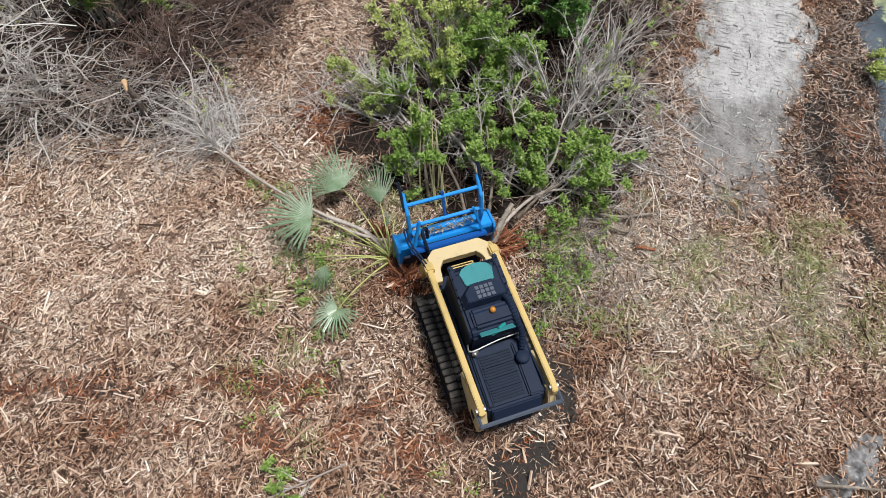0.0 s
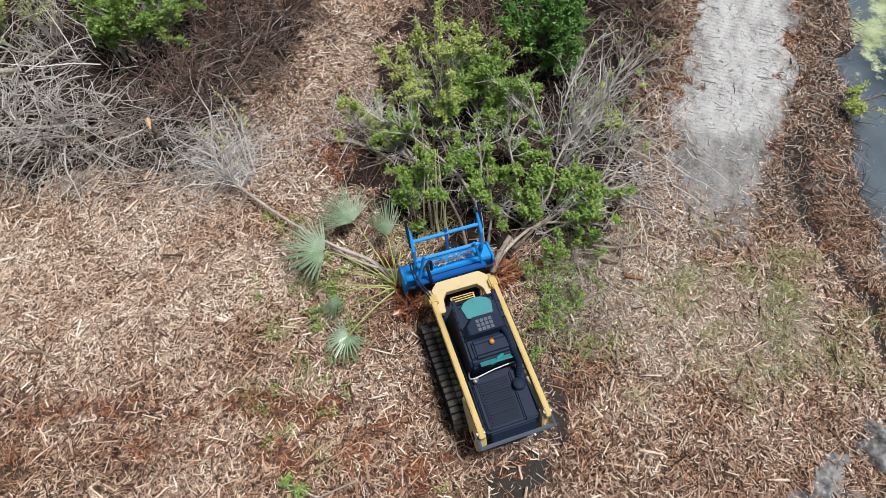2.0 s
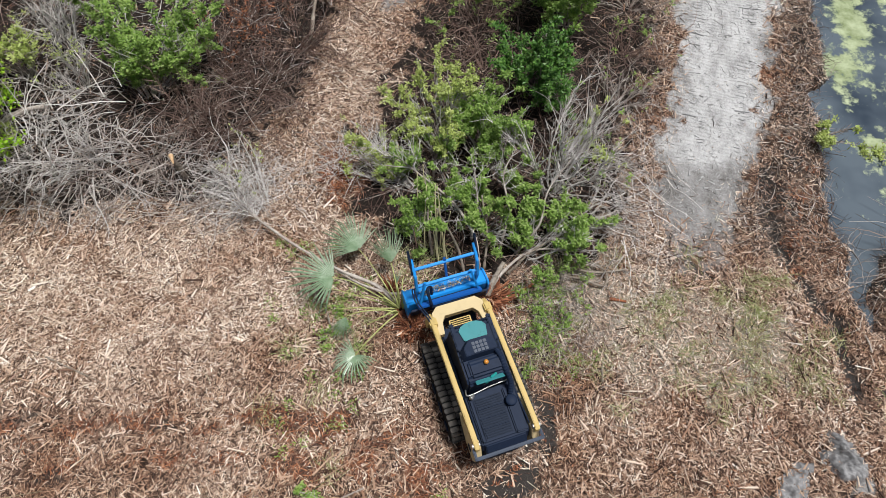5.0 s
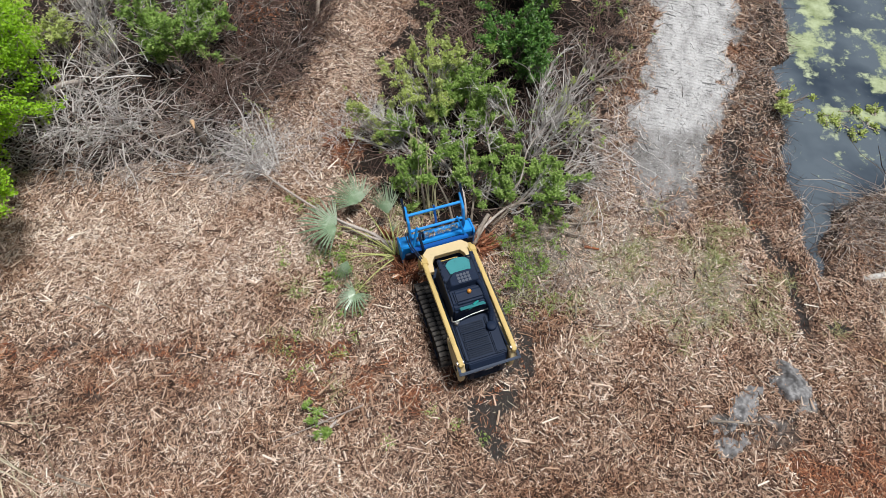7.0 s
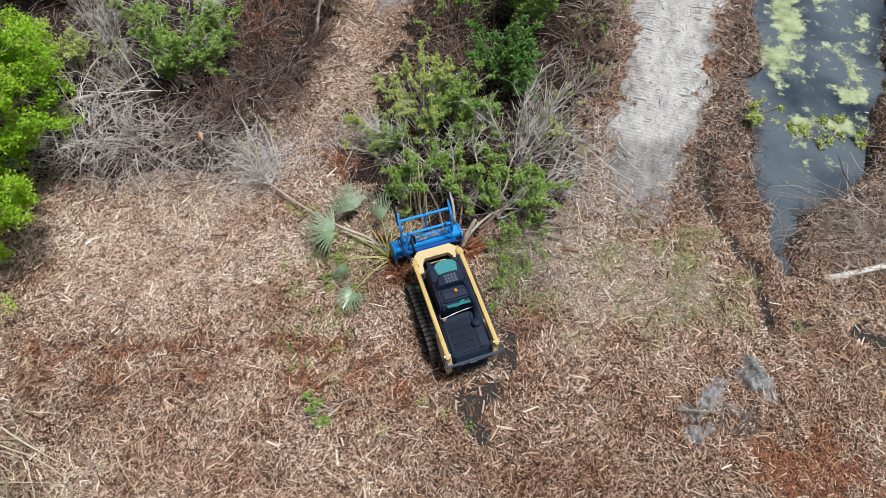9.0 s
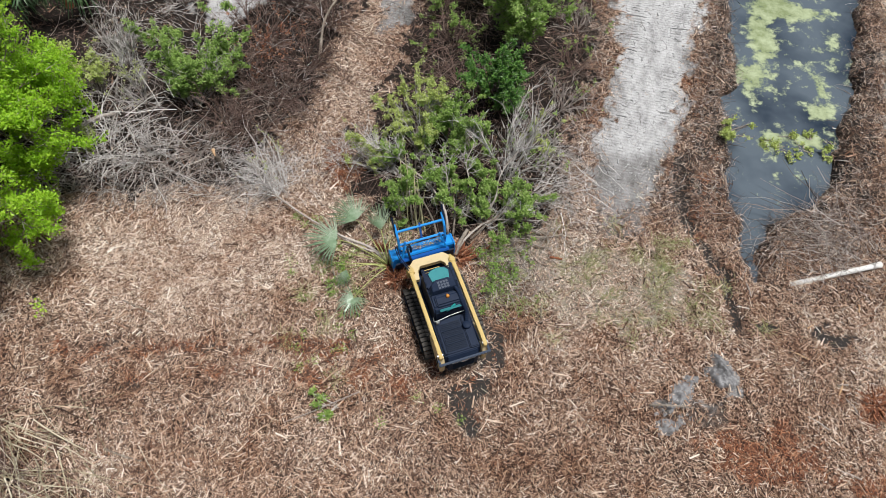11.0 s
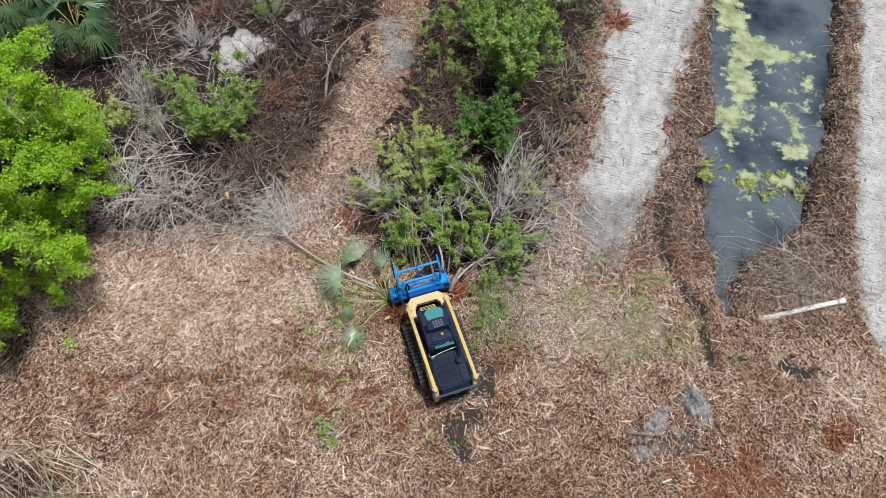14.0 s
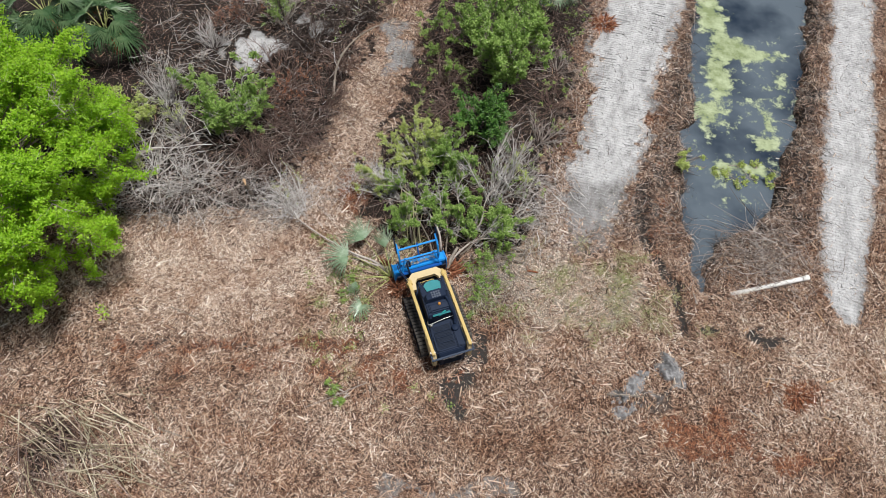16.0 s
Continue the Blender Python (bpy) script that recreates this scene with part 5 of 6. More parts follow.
WHITE = paint("white_lettering", (0.75, 0.75, 0.74), 0.6, wear=0.9)
TEAL = paint("teal_enamel", (0.02, 0.30, 0.28), 0.4)


def boxes(specs, bevel=0.012):
    """One bmesh of bevelled boxes: each (sx, sy, sz, pose)."""
    bm = bmesh.new()
    for sx, sy, sz, m in specs:
        r = bmesh.ops.create_cube(bm, size=1.0, matrix=m @ Matrix.Diagonal((sx, sy, sz, 1)))
    if bevel:
        bmesh.ops.bevel(bm, geom=bm.edges[:], offset=bevel, segments=2, affect="EDGES", clamp_overlap=True)
    return bm


def part(name, bm, material_, parent, label="", smooth=False):
    me = bpy.data.meshes.new(name)
    bm.normal_update()
    bm.to_mesh(me)
    bm.free()
    me.materials.append(material_)
    if smooth:
        me.polygons.foreach_set("use_smooth", np.full(len(me.polygons), True))
    ob = new(name, me)
    ob.parent = parent
    return tagged(ob, label)


def prism(outline, x0, x1, bevel=0.012):
    """An outline in (y, z) pushed from x0 to x1."""
    bm = bmesh.new()
    a = [bm.verts.new((x0, y, z)) for y, z in outline]
    b = [bm.verts.new((x1, y, z)) for y, z in outline]
    bm.faces.new(a)
    bm.faces.new(b[::-1])
    for i in range(len(a)):
        j = (i + 1) % len(a)
        bm.faces.new((a[j], a[i], b[i], b[j]))
    bmesh.ops.recalc_face_normals(bm, faces=bm.faces[:])
    if bevel:
        bmesh.ops.bevel(bm, geom=bm.edges[:], offset=bevel, segments=2, affect="EDGES", clamp_overlap=True)
    return bm


def slab(outline, z0, z1, bevel=0.008):
    """An outline in (x, y) pushed from z0 to z1."""
    bm = bmesh.new()
    a = [bm.verts.new((x, y, z0)) for x, y in outline]
    b = [bm.verts.new((x, y, z1)) for x, y in outline]
    bm.faces.new(a)
    bm.faces.new(b[::-1])
    for i in range(len(a)):
        j = (i + 1) % len(a)
        bm.faces.new((a[j], a[i], b[i], b[j]))
    bmesh.ops.recalc_face_normals(bm, faces=bm.faces[:])
    if bevel:
        bmesh.ops.bevel(bm, geom=bm.edges[:], offset=bevel, segments=2, affect="EDGES", clamp_overlap=True)
    return bm


def slab_taper(outline, z0, z1, shrink):
    """Like slab, with the top drawn in."""
    bm = bmesh.new()
    cx = sum(p[0] for p in outline) / len(outline)
    cy = sum(p[1] for p in outline) / len(outline)
    a = [bm.verts.new((x, y, z0)) for x, y in outline]
    b = [bm.verts.new((cx + (x - cx) * shrink, cy + (y - cy) * shrink, z1)) for x, y in outline]
    bm.faces.new(a)
    bm.faces.new(b[::-1])
    for i in range(len(a)):
        j = (i + 1) % len(a)
        bm.faces.new((a[j], a[i], b[i], b[j]))
    bmesh.ops.recalc_face_normals(bm, faces=bm.faces[:])
    bmesh.ops.bevel(bm, geom=bm.edges[:], offset=0.012, segments=2, affect="EDGES", clamp_overlap=True)
    return bm


def rod(points, r, sides=10):
    """A round bar or hose along points."""
    P = np.array(points, float)
    K = len(P)
    T = unit(np.gradient(P, axis=0))
    ref = np.array([0.31, 0.17, 0.93])
    A = unit(np.cross(T, ref))
    Bv = np.cross(T, A)
    bm = bmesh.new()
    rings = []
    for k in range(K):
        rr = r[k] if isinstance(r, (list, tuple)) else r
        rings.append([bm.verts.new(P[k] + rr * (math.cos(a) * A[k] + math.sin(a) * Bv[k])) for a in np.arange(sides) * 2 * math.pi / sides])
    for k in range(K - 1):
        for i in range(sides):
            j = (i + 1) % sides
            bm.faces.new((rings[k][i], rings[k][j], rings[k + 1][j], rings[k + 1][i]))
    bm.faces.new(rings[0][::-1])
    bm.faces.new(rings[-1])
    bmesh.ops.recalc_face_normals(bm, faces=bm.faces[:])
    return bm


def loader(m):
    root = new("compact_track_loader")
    root.matrix_world = m
    tagged(root, "yellow compact track loader with a blue forestry mulching head", "loader")
    # tracks: a closed rubber belt on a low frame, with lugs
    loop = [(-1.22, 0.42), (-1.15, 0.14), (-0.95, 0.04), (0.85, 0.04), (1.08, 0.16), (1.15, 0.36), (1.02, 0.52), (0.3, 0.62), (-0.75, 0.80), (-1.05, 0.72)]
    for side in (-1, 1):
        x0, x1 = (side * 0.56, side * 1.0) if side > 0 else (-1.0, -0.56)
        track = part("track", prism(loop, x0 + 0.02, x1 - 0.02, 0.03), BELT, root, "dusty black rubber crawler track")
        pts = np.array(loop + loop[:1])
        seg = np.linalg.norm(np.diff(pts, axis=0), axis=1)
        cum = np.concatenate([[0], np.cumsum(seg)])
        count = 38
        for k in range(count):
            s = (k + 0.5) / count * cum[-1]
            i = int(np.searchsorted(cum, s)) - 1
            f = (s - cum[i]) / seg[i]
            p = pts[i] * (1 - f) + pts[i + 1] * f
            d = (pts[i + 1] - pts[i]) / seg[i]
            ang = math.degrees(math.atan2(d[1], d[0]))
            for half in (-1, 1):
                part("lug", boxes([(0.205, 0.108, 0.06, pose((x0 + x1) / 2 + half * 0.108, p[0] + half * 0.012 * d[0], p[1] + half * 0.012 * d[1], ang))], 0.012), RUBBER, track)
        for y in (-0.8, -0.35, 0.1, 0.5, 0.85):
            part("roller", rod([(x0 - 0.005, y, 0.26), (x1 + 0.005, y, 0.26)], 0.13, 16), BLACK, track)
    part("chassis", boxes([(1.06, 2.5, 0.75, pose(0, -0.1, 0.68))], 0.03), BLACK, root, "black lower frame")
    # rear engine housing
    hood = part("engine_hood", prism([(-1.62, 0.75), (-1.70, 1.05), (-1.62, 1.36), (-0.55, 1.46), (-0.5, 0.75)], -0.55, 0.55, 0.03), BLACK, root, "black engine hood")
    for k in range(17):
        y = -1.52 + k * 0.05
        part("slat", boxes([(0.58, 0.03, 0.02, pose(-0.09, y, 1.388 + (y + 1.6) * 0.0935, 14))], 0.006), GRILLE, hood)
    for y in (-1.32, -1.12, -0.92):
        part("rib", boxes([(0.60, 0.014, 0.03, pose(-0.09, y - 0.012, 1.395 + (y + 1.6) * 0.0935))], 0.004), BLACK, hood)
    part("hood_rail", boxes([(0.11, 1.02, 0.06, pose(-0.46, -1.1, 1.425, 5.3)), (0.24, 0.98, 0.09, pose(0.37, -1.12, 1.43, 5.3))], 0.03), BLACK, hood)
    cap = part("air_cleaner", rod([(0.36, -0.95, 1.42), (0.36, -0.95, 1.56), (0.36, -0.95, 1.575)], [0.125, 0.125, 0.10], 20), BLACK, hood, "round black air cleaner cap", True)
    part("exhaust", rod(arc([(-0.40, -0.62, 1.44), (-0.40, -0.62, 1.53), (-0.46, -0.68, 1.58)], 12), 0.045, 14), STEEL, hood, "short steel exhaust stub", True)
    part("hand_rail", rod(arc([(-0.5, -0.45, 1.52), (-0.48, -0.6, 1.56), (0.0, -0.55, 1.58), (0.42, -0.52, 1.56)], 24), 0.016, 8), STEEL, hood, "bent bare steel bar", True)
    # rear bumper and door
    door = part("rear_door", prism([(-1.70, 0.42), (-1.80, 0.5), (-1.80, 1.15), (-1.66, 1.33), (-1.60, 1.33), (-1.60, 0.42)], -0.46, 0.46, 0.02), BLACK, root, "black rear engine door with white lettering bars")
    for k in range(9):
        part("louvre", boxes([(0.66, 0.02, 0.02, pose(0, -1.805, 0.54 + k * 0.045))], 0.004), GRILLE, door)
    x = -0.36
    for w in (0.06, 0.05, 0.06, 0.02, 0.05, 0.06, 0.05, 0.02, 0.06, 0.05, 0.05, 0.06):
        part("lettering_bar", boxes([(w, 0.012, 0.085, pose(x + w / 2, -1.806, 1.10))], 0), WHITE, door)
        x += w + 0.012
    part("lettering_bar", boxes([(0.2, 0.012, 0.045, pose(0.02, -1.806, 1.0))], 0), WHITE, door)
    part("rear_bar", boxes([(1.56, 0.07, 0.07, pose(0, -1.86, 1.40)), (0.06, 0.24, 0.06, pose(-0.74, -1.76, 1.42)), (0.06, 0.24, 0.06, pose(0.74, -1.76, 1.42))], 0.02), BLUE_STEEL, root, "blue-grey steel guard bar")
    for side in (-1, 1):
        tower = part("rear_tower", prism([(-1.78, 0.55), (-1.80, 1.15), (-1.66, 1.42), (-1.2, 1.36), (-0.75, 1.05), (-0.9, 0.8), (-1.35, 0.55)], side * 0.57, side * 0.72, 0.02), DUSTY, root, "dusty yellow rear upright")
        for k in range(5):
            part("vent_slot", boxes([(0.012, 0.16, 0.02, pose(side * 0.722, -1.5, 0.72 + k * 0.05))], 0), BLACK, tower)
        # lift arm, bent down at the front
        arm = part("lift_arm", prism([(-1.72, 1.42), (-1.70, 1.55), (-1.55, 1.60), (0.6, 1.50), (1.3, 1.42), (1.56, 1.2), (1.66, 0.55), (1.50, 0.45), (1.40, 1.02), (1.18, 1.24), (0.5, 1.32), (-1.5, 1.40)],
                    side * 0.615, side * 0.725, 0.015), YELLOW, root, "yellow steel lift arm")
        part("arm_pin", rod([(side * 0.59, -1.6, 1.5), (side * 0.76, -1.6, 1.5)], 0.05, 14), STEEL, arm)
        part("knuckle", boxes([(0.18, 0.24, 0.2, pose(side * 0.66, 1.26, 1.33, -12))], 0.03), YELLOW, arm)
        part("lift_cylinder", rod([(side * 0.50, -1.4, 0.85), (side * 0.52, 0.2, 1.22)], 0.05, 12), BLACK, root, "black hydraulic lift cylinder", True)
        part("hydraulic_hose", rod(arc([(side * 0.57, -1.5, 1.42), (side * 0.55, -0.9, 1.40), (side * 0.56, -0.2, 1.42), (side * 0.57, 0.6, 1.35)], 24), 0.018, 8), BLACK, arm, "", True)
    # front cross tube
    cross = slab([(-0.62, 0.95), (-0.62, 1.50), (-0.47, 1.64), (0.47, 1.64), (0.62, 1.50), (0.62, 0.95), (0.48, 0.95), (0.44, 1.24), (0.34, 1.37), (-0.34, 1.37), (-0.44, 1.24), (-0.48, 0.95)], 1.14, 1.32)
    part("front_cross_member", cross, DUSTY, root, "dusty yellow front cross member")
    part("step_grate", boxes([(0.5, 0.02, 0.04, pose(0, 1.10 + 0.05 * k, 1.06)) for k in range(5)] + [(0.03, 0.2, 0.04, pose(s * 0.25, 1.20, 1.06)) for s in (-1, 1)], 0.004), YELLOW, root)
    part("coupler", boxes([(1.1, 0.16, 0.45, pose(0, 1.58, 0.55)), (0.16, 0.4, 0.3, pose(-0.4, 1.45, 0.5)), (0.16, 0.4, 0.3, pose(0.4, 1.45, 0.5))], 0.02), BLACK, root, "black quick coupler")
    # cab
    cab = part("cab", prism([(-0.52, 1.0), (-0.50, 1.88), (-0.38, 1.98), (0.70, 2.06), (0.80, 1.98), (0.92, 1.1), (0.9, 0.9)], -0.475, 0.475, 0.05), BLACK, root, "black cab")
    win = slab([(-0.26, 0.0), (0.26, 0.0), (0.31, 0.18), (0.24, 0.24), (0.12, 0.275), (0, 0.285), (-0.12, 0.275), (-0.24, 0.24), (-0.31, 0.18)], 0, 0.02)
    w = part("roof_window", win, GLASS_TINT, cab, "green tinted roof window")
    w.matrix_local = pose(0, 0.41, 2.062, 1) @ Matrix.Diagonal((1.0, 1.38, 1.0, 1.0))
    guard = part("brush_guard", boxes([(0.80, 0.05, 0.04, pose(0, 0.78, 2.05, 4)), (0.10, 0.62, 0.05, pose(-0.42, 0.56, 2.05, 4)), (0.10, 0.62, 0.05, pose(0.42, 0.56, 2.05, 4))], 0.02), BLACK, cab)
    for sx in (-0.44, 0.44):
        for y in (0.02, 0.14, 0.26, 0.40, 0.60, 0.78):
            part("bolt", rod([(sx, y, 2.05 + y * 0.07), (sx, y, 2.075 + y * 0.07)], 0.014, 8), GRILLE, guard)
    box = part("air_unit", slab_taper([(-0.44, 0.0), (0.44, 0.0), (0.44, 0.24), (0.24, 0.42), (-0.24, 0.42), (-0.44, 0.24)], 2.0, 2.2, 0.78), BLACK, cab, "black roof air unit with gridded intake")
    for i in range(4):
        for j in range(3):
            part("filter_cell", boxes([(0.068, 0.068, 0.014, pose(-0.128 + i * 0.085, 0.105 + j * 0.085, 2.203))], 0.006), FILTER, box)
    part("roof_dome", prism([(-0.40, 1.94), (-0.36, 2.05), (-0.10, 2.09), (-0.02, 2.06), (0.0, 1.96)], -0.36, 0.36, 0.04), BLACK, cab, "black rounded roof shell")
    part("beacon", rod([(0.02, -0.16, 2.07), (0.02, -0.16, 2.12), (0.02, -0.16, 2.155), (0.02, -0.16, 2.17)], [0.05, 0.055, 0.045, 0.02], 14), AMBER, cab, "small amber beacon", True)
    part("intake_hose", rod(arc([(0.30, 0.10, 2.10), (0.36, -0.1, 2.10), (0.38, -0.35, 2.0), (0.45, -0.6, 1.75), (0.40, -0.8, 1.56)], 40), [0.055 + 0.008 * (k % 2) for k in range(len(arc([(0,)*3]*5, 40)))], 12), BLACK, cab, "ribbed black intake hose")
    rw = part("rear_window", slab([(-0.32, -0.12), (0.32, -0.12), (0.30, 0.10), (0, 0.15), (-0.30, 0.10)], 0, 0.02), GLASS_TINT, cab, "green tinted rear window")
    rw.matrix_local = pose(0, -0.46, 1.93, -42)
    part("tool", boxes([(0.3, 0.05, 0.04, pose(0.03, -0.50, 1.94, -40, 0, 12)), (0.16, 0.05, 0.04, pose(0.1, -0.44, 1.98, -40, 0, 20))], 0.01), TEAL, cab)
    # mulching head
    head = part("mulching_head", prism([(1.90, 0.25), (1.90, 0.80), (1.94, 0.86), (2.26, 0.80), (2.34, 0.70), (2.34, 0.50), (2.1, 0.5), (2.0, 0.22)], -0.93, 0.93, 0.008), BLUE, root, "blue mulching head housing")
    for side in (-1, 1):
        part("side_plate", prism([(1.84, 0.12), (1.84, 0.82), (1.92, 0.90), (2.28, 0.83), (2.38, 0.70), (2.38, 0.25), (2.15, 0.08)], side * 0.93, side * 0.975, 0.01), BLUE, head, "blue end plate")
        part("skid", boxes([(0.06, 0.8, 0.05, pose(side * 0.955, 1.98, 0.055))], 0.012), BLACK, head)
        part("push_arm", prism([(2.02, 0.84), (1.98, 1.25), (2.12, 1.72), (2.46, 2.0), (2.52, 1.94), (2.22, 1.65), (2.1, 1.25), (2.14, 0.84)], side * 0.70 - 0.03, side * 0.70 + 0.03, 0.01), BLUE, head, "blue push arm")
        part("horn", boxes([(0.05, 0.07, 0.62, pose(side * 0.74, 2.42, 1.95, -38))], 0.01), BLACK, head, "black steel horn")
        part("brace", boxes([(0.05, 0.06, 0.9, pose(side * 0.62, 1.90, 1.12, -18, side * -14))], 0.01), BLUE, head)
    part("back_plate", boxes([(1.82, 0.05, 0.55, pose(0, 1.80, 0.5, 12)), (0.9, 0.22, 0.2, pose(0, 1.78, 0.72))], 0.015), BLACK, head, "black steel back plate")
    part("rotor", rod([(-0.92, 2.12, 0.34), (0.92, 2.12, 0.34)], 0.2, 18), BLACK, head, "toothed black rotor")
    for k in range(22):
        a = k * 1.9
        part("tooth", boxes([(0.06, 0.08, 0.05, pose(-0.86 + k * 0.082, 2.12 + 0.21 * math.cos(a), 0.34 + 0.21 * math.sin(a), math.degrees(a)))], 0.008), STEEL, head)
    part("guard_bar", boxes([(1.46, 0.07, 0.06, pose(0, 2.30, 1.80))], 0.012), BLUE, head, "blue guard bar")
    part("guard_bar", boxes([(1.42, 0.07, 0.06, pose(0, 2.06, 1.38))], 0.012), BLUE, head, "blue guard bar")
    part("guard_bar", boxes([(1.50, 0.16, 0.07, pose(0, 1.78, 0.84, -30))], 0.012), DARK_BLUE, head, "dark blue guard bar")
    part("guard_post", boxes([(0.055, 0.055, 0.62, pose(0, 2.22, 1.62, -26))], 0.01), DARK_BLUE, head)
    part("debris_lip", boxes([(1.2, 0.16, 0.03, pose(0, 2.10, 0.865, -8))], 0.008), BLUE, head)
    for x in (-0.62, -0.57):
        part("head_hose", rod(arc([(x, 0.95, 1.36), (x - 0.10, 1.30, 1.42), (x - 0.20, 1.62, 1.42), (x - 0.22, 1.9, 1.52), (x - 0.15, 2.06, 1.3), (x - 0.06, 2.1, 0.86)], 30), 0.016, 8), BLACK, head, "black hydraulic hose", True)
    part("motor_hose", rod(arc([(-0.45, 1.7, 0.9), (-0.48, 1.95, 1.22), (-0.38, 2.05, 1.15), (-0.36, 2.0, 0.86)], 24), 0.035, 10), BLACK, head, "black ribbed hose loop", True)
    head.matrix_local = pose(0, 0.17, 0.0) @ Matrix.Diagonal((1.08, 1.0, 1.0, 1.0))
    return root


loader(pose(0.474, -0.37, 0.02, 0, 0, 18.0) @ Matrix.Scale(0.96, 4))


# ---- loose things ----
def branch(name, label, category, points, r0, r1, mat, twigs=0, reach=(0.3, 0.9), tip=0.5):
    root = new(name, None)
    tagged(root, label, category)
    line = np.array(arc([(x, y, z + float(ground_z(np.array(x), np.array(y)))) for x, y, z in points], 24))
    root.location = line[0]
    line = line - line[0]
    radii = list(np.linspace(r0, r1, len(line)) * (1 + 0.12 * rng.normal(size=len(line))))
    part("wood", rod(line, radii, 8), mat, root, "", True)
    if twigs:
        s2, w2 = branch_off(line[None, int(len(line) * tip):], twigs, 0.7)
        P2 = grow(s2, w2, rng.uniform(*reach, twigs), 6, 0.2, 0.0)
        s3, w3 = branch_off(P2, twigs * 4, 0.8)
        P3 = grow(s3, w3, rng.uniform(*reach, twigs * 4) * 0.6, 4, 0.22, 0.0)
        low = 0.03 - root.location[2]
        P2[:, :, 2], P3[:, :, 2] = np.maximum(P2[:, :, 2], low), np.maximum(P3[:, :, 2], low)
        V, F = join([tubes(P2, np.linspace(0.45, 0.15, 6)[None] * r0 * rng.uniform(0.5, 1, (twigs, 1))), tubes(P3, np.linspace(0.007, 0.003, 4)[None] * np.ones((twigs * 4, 1)))])
        tagged(under("twig_mass", mesh_of("twig_mass", V, F, GREY_TWIG), root), kind="stuff")
    return root


pipe = new("drain_pipe")
pipe.location = (11.54, 0.86, -0.05)
tagged(pipe, "white plastic drain pipe half covered by twigs", "pipe")
line = [Vector((0, 0, 0.0)), Vector((1.0, 0.2, 0.06)), Vector((2.0, 0.41, 0.13)), Vector((3.0, 0.62, 0.2))]
bm = rod(line, 0.085, 18)
part("barrel", bm, PLASTIC_PIPE, pipe, "", True)
part("coupling", rod([line[3] - Vector((0.25, 0.05, 0.017)), line[3] + Vector((0.03, 0.006, 0.002))], 0.10, 18), PLASTIC_PIPE, pipe, "", True)
branch("fallen_branch", "pale crooked branch lying over the bushes", "branch", [(0.62, 2.35, 0.5), (0.52, 2.9, 1.0), (0.13, 3.72, 1.0), (-0.3, 4.24, 1.0), (-0.82, 4.72, 1.0), (-1.26, 5.08, 1.0), (-2.0, 5.5, 0.9)], 0.04, 0.016, PALE_BARK, 26, (0.4, 1.1), 0.62)
branch("fallen_tree", "fallen pale grey sapling ending in wiry bleached twigs", "fallen tree", [(-1.35, 1.52, 0.28), (-1.87, 1.99, 0.3), (-2.66, 2.32, 0.3), (-3.75, 2.92, 0.3), (-4.45, 3.39, 0.32), (-5.02, 3.79, 0.4), (-5.49, 4.28, 0.5), (-5.75, 4.8, 0.6)], 0.05, 0.02, PALE_BARK, 34, (0.5, 1.5), 0.5)
branch("fallen_branch", "pale thick branch fallen beside a palmetto", "branch", [(-1.3, 1.75, 0.25), (-1.74, 1.81, 0.3), (-2.39, 2.10, 0.26), (-2.93, 2.47, 0.2)], 0.04, 0.02, PALE_BARK)
branch("fallen_log", "thick pale log lying in dead brush", "log", [(-12.9, 5.5, 0.5), (-12.56, 5.80, 0.6), (-12.17, 6.21, 0.6), (-11.45, 6.86, 0.6), (-10.91, 7.1, 0.5)], 0.11, 0.06, PALE_BARK)
branch("dead_sapling", "small bare sapling standing on the mulch", "sapling", [(-11.62, 4.36, 0.0), (-11.6, 4.4, 0.5), (-11.66, 4.45, 1.0), (-11.6, 4.5, 1.3)], 0.022, 0.008, PALE_BARK, 10, (0.2, 0.5), 0.3)
for k in range(11):
    q = rng.normal(0, 1, 4)
    x, y = -0.45 + 0.22 * q[0], 3.0 + 0.3 * q[1]
    branch("reed_stem", "straw-yellow thin stem standing in the bushes", "stem", [(x, y, 0), (x - 0.05 + 0.06 * q[2], y + 0.35, 0.7), (x - 0.12 + 0.12 * q[3], y + 0.8 + 0.2 * q[2], 1.5 + 0.2 * q[3])], 0.02, 0.010, REED)
for pts in ([(1.6, 2.9, 0.2), (2.1, 3.3, 1.0), (2.3, 4.0, 1.4), (2.9, 4.8, 1.6)], [(1.2, 3.0, 0.2), (1.35, 3.6, 1.1), (1.2, 4.3, 1.6), (1.5, 4.9, 1.9)], [(0.5, 3.3, 0.2), (0.6, 3.9, 1.0), (0.5, 4.6, 1.6)], [(2.3, 3.4, 0.2), (2.9, 3.2, 0.5), (3.4, 3.5, 0.7), (4.2, 3.9, 0.7)]):
    branch("dead_branch", "pale bare forked branch in green bushes", "branch", pts, 0.03, 0.012, PALE_BARK, 14, (0.3, 0.8), 0.3)
branch("dead_branch", "curved reddish dead branch lying on litter", "branch", [(2.2, 2.35, 0.15), (2.8, 2.3, 0.2), (3.3, 2.2, 0.18), (3.75, 2.05, 0.15), (3.85, 2.4, 0.2), (3.5, 2.7, 0.2)], 0.035, 0.025, BARK)
branch("bark_piece", "orange-brown strip of torn bark", "bark", [(3.9, 1.75, 0.05), (4.05, 1.72, 0.07), (4.3, 1.68, 0.05)], 0.045, 0.03, RED_ROOT)
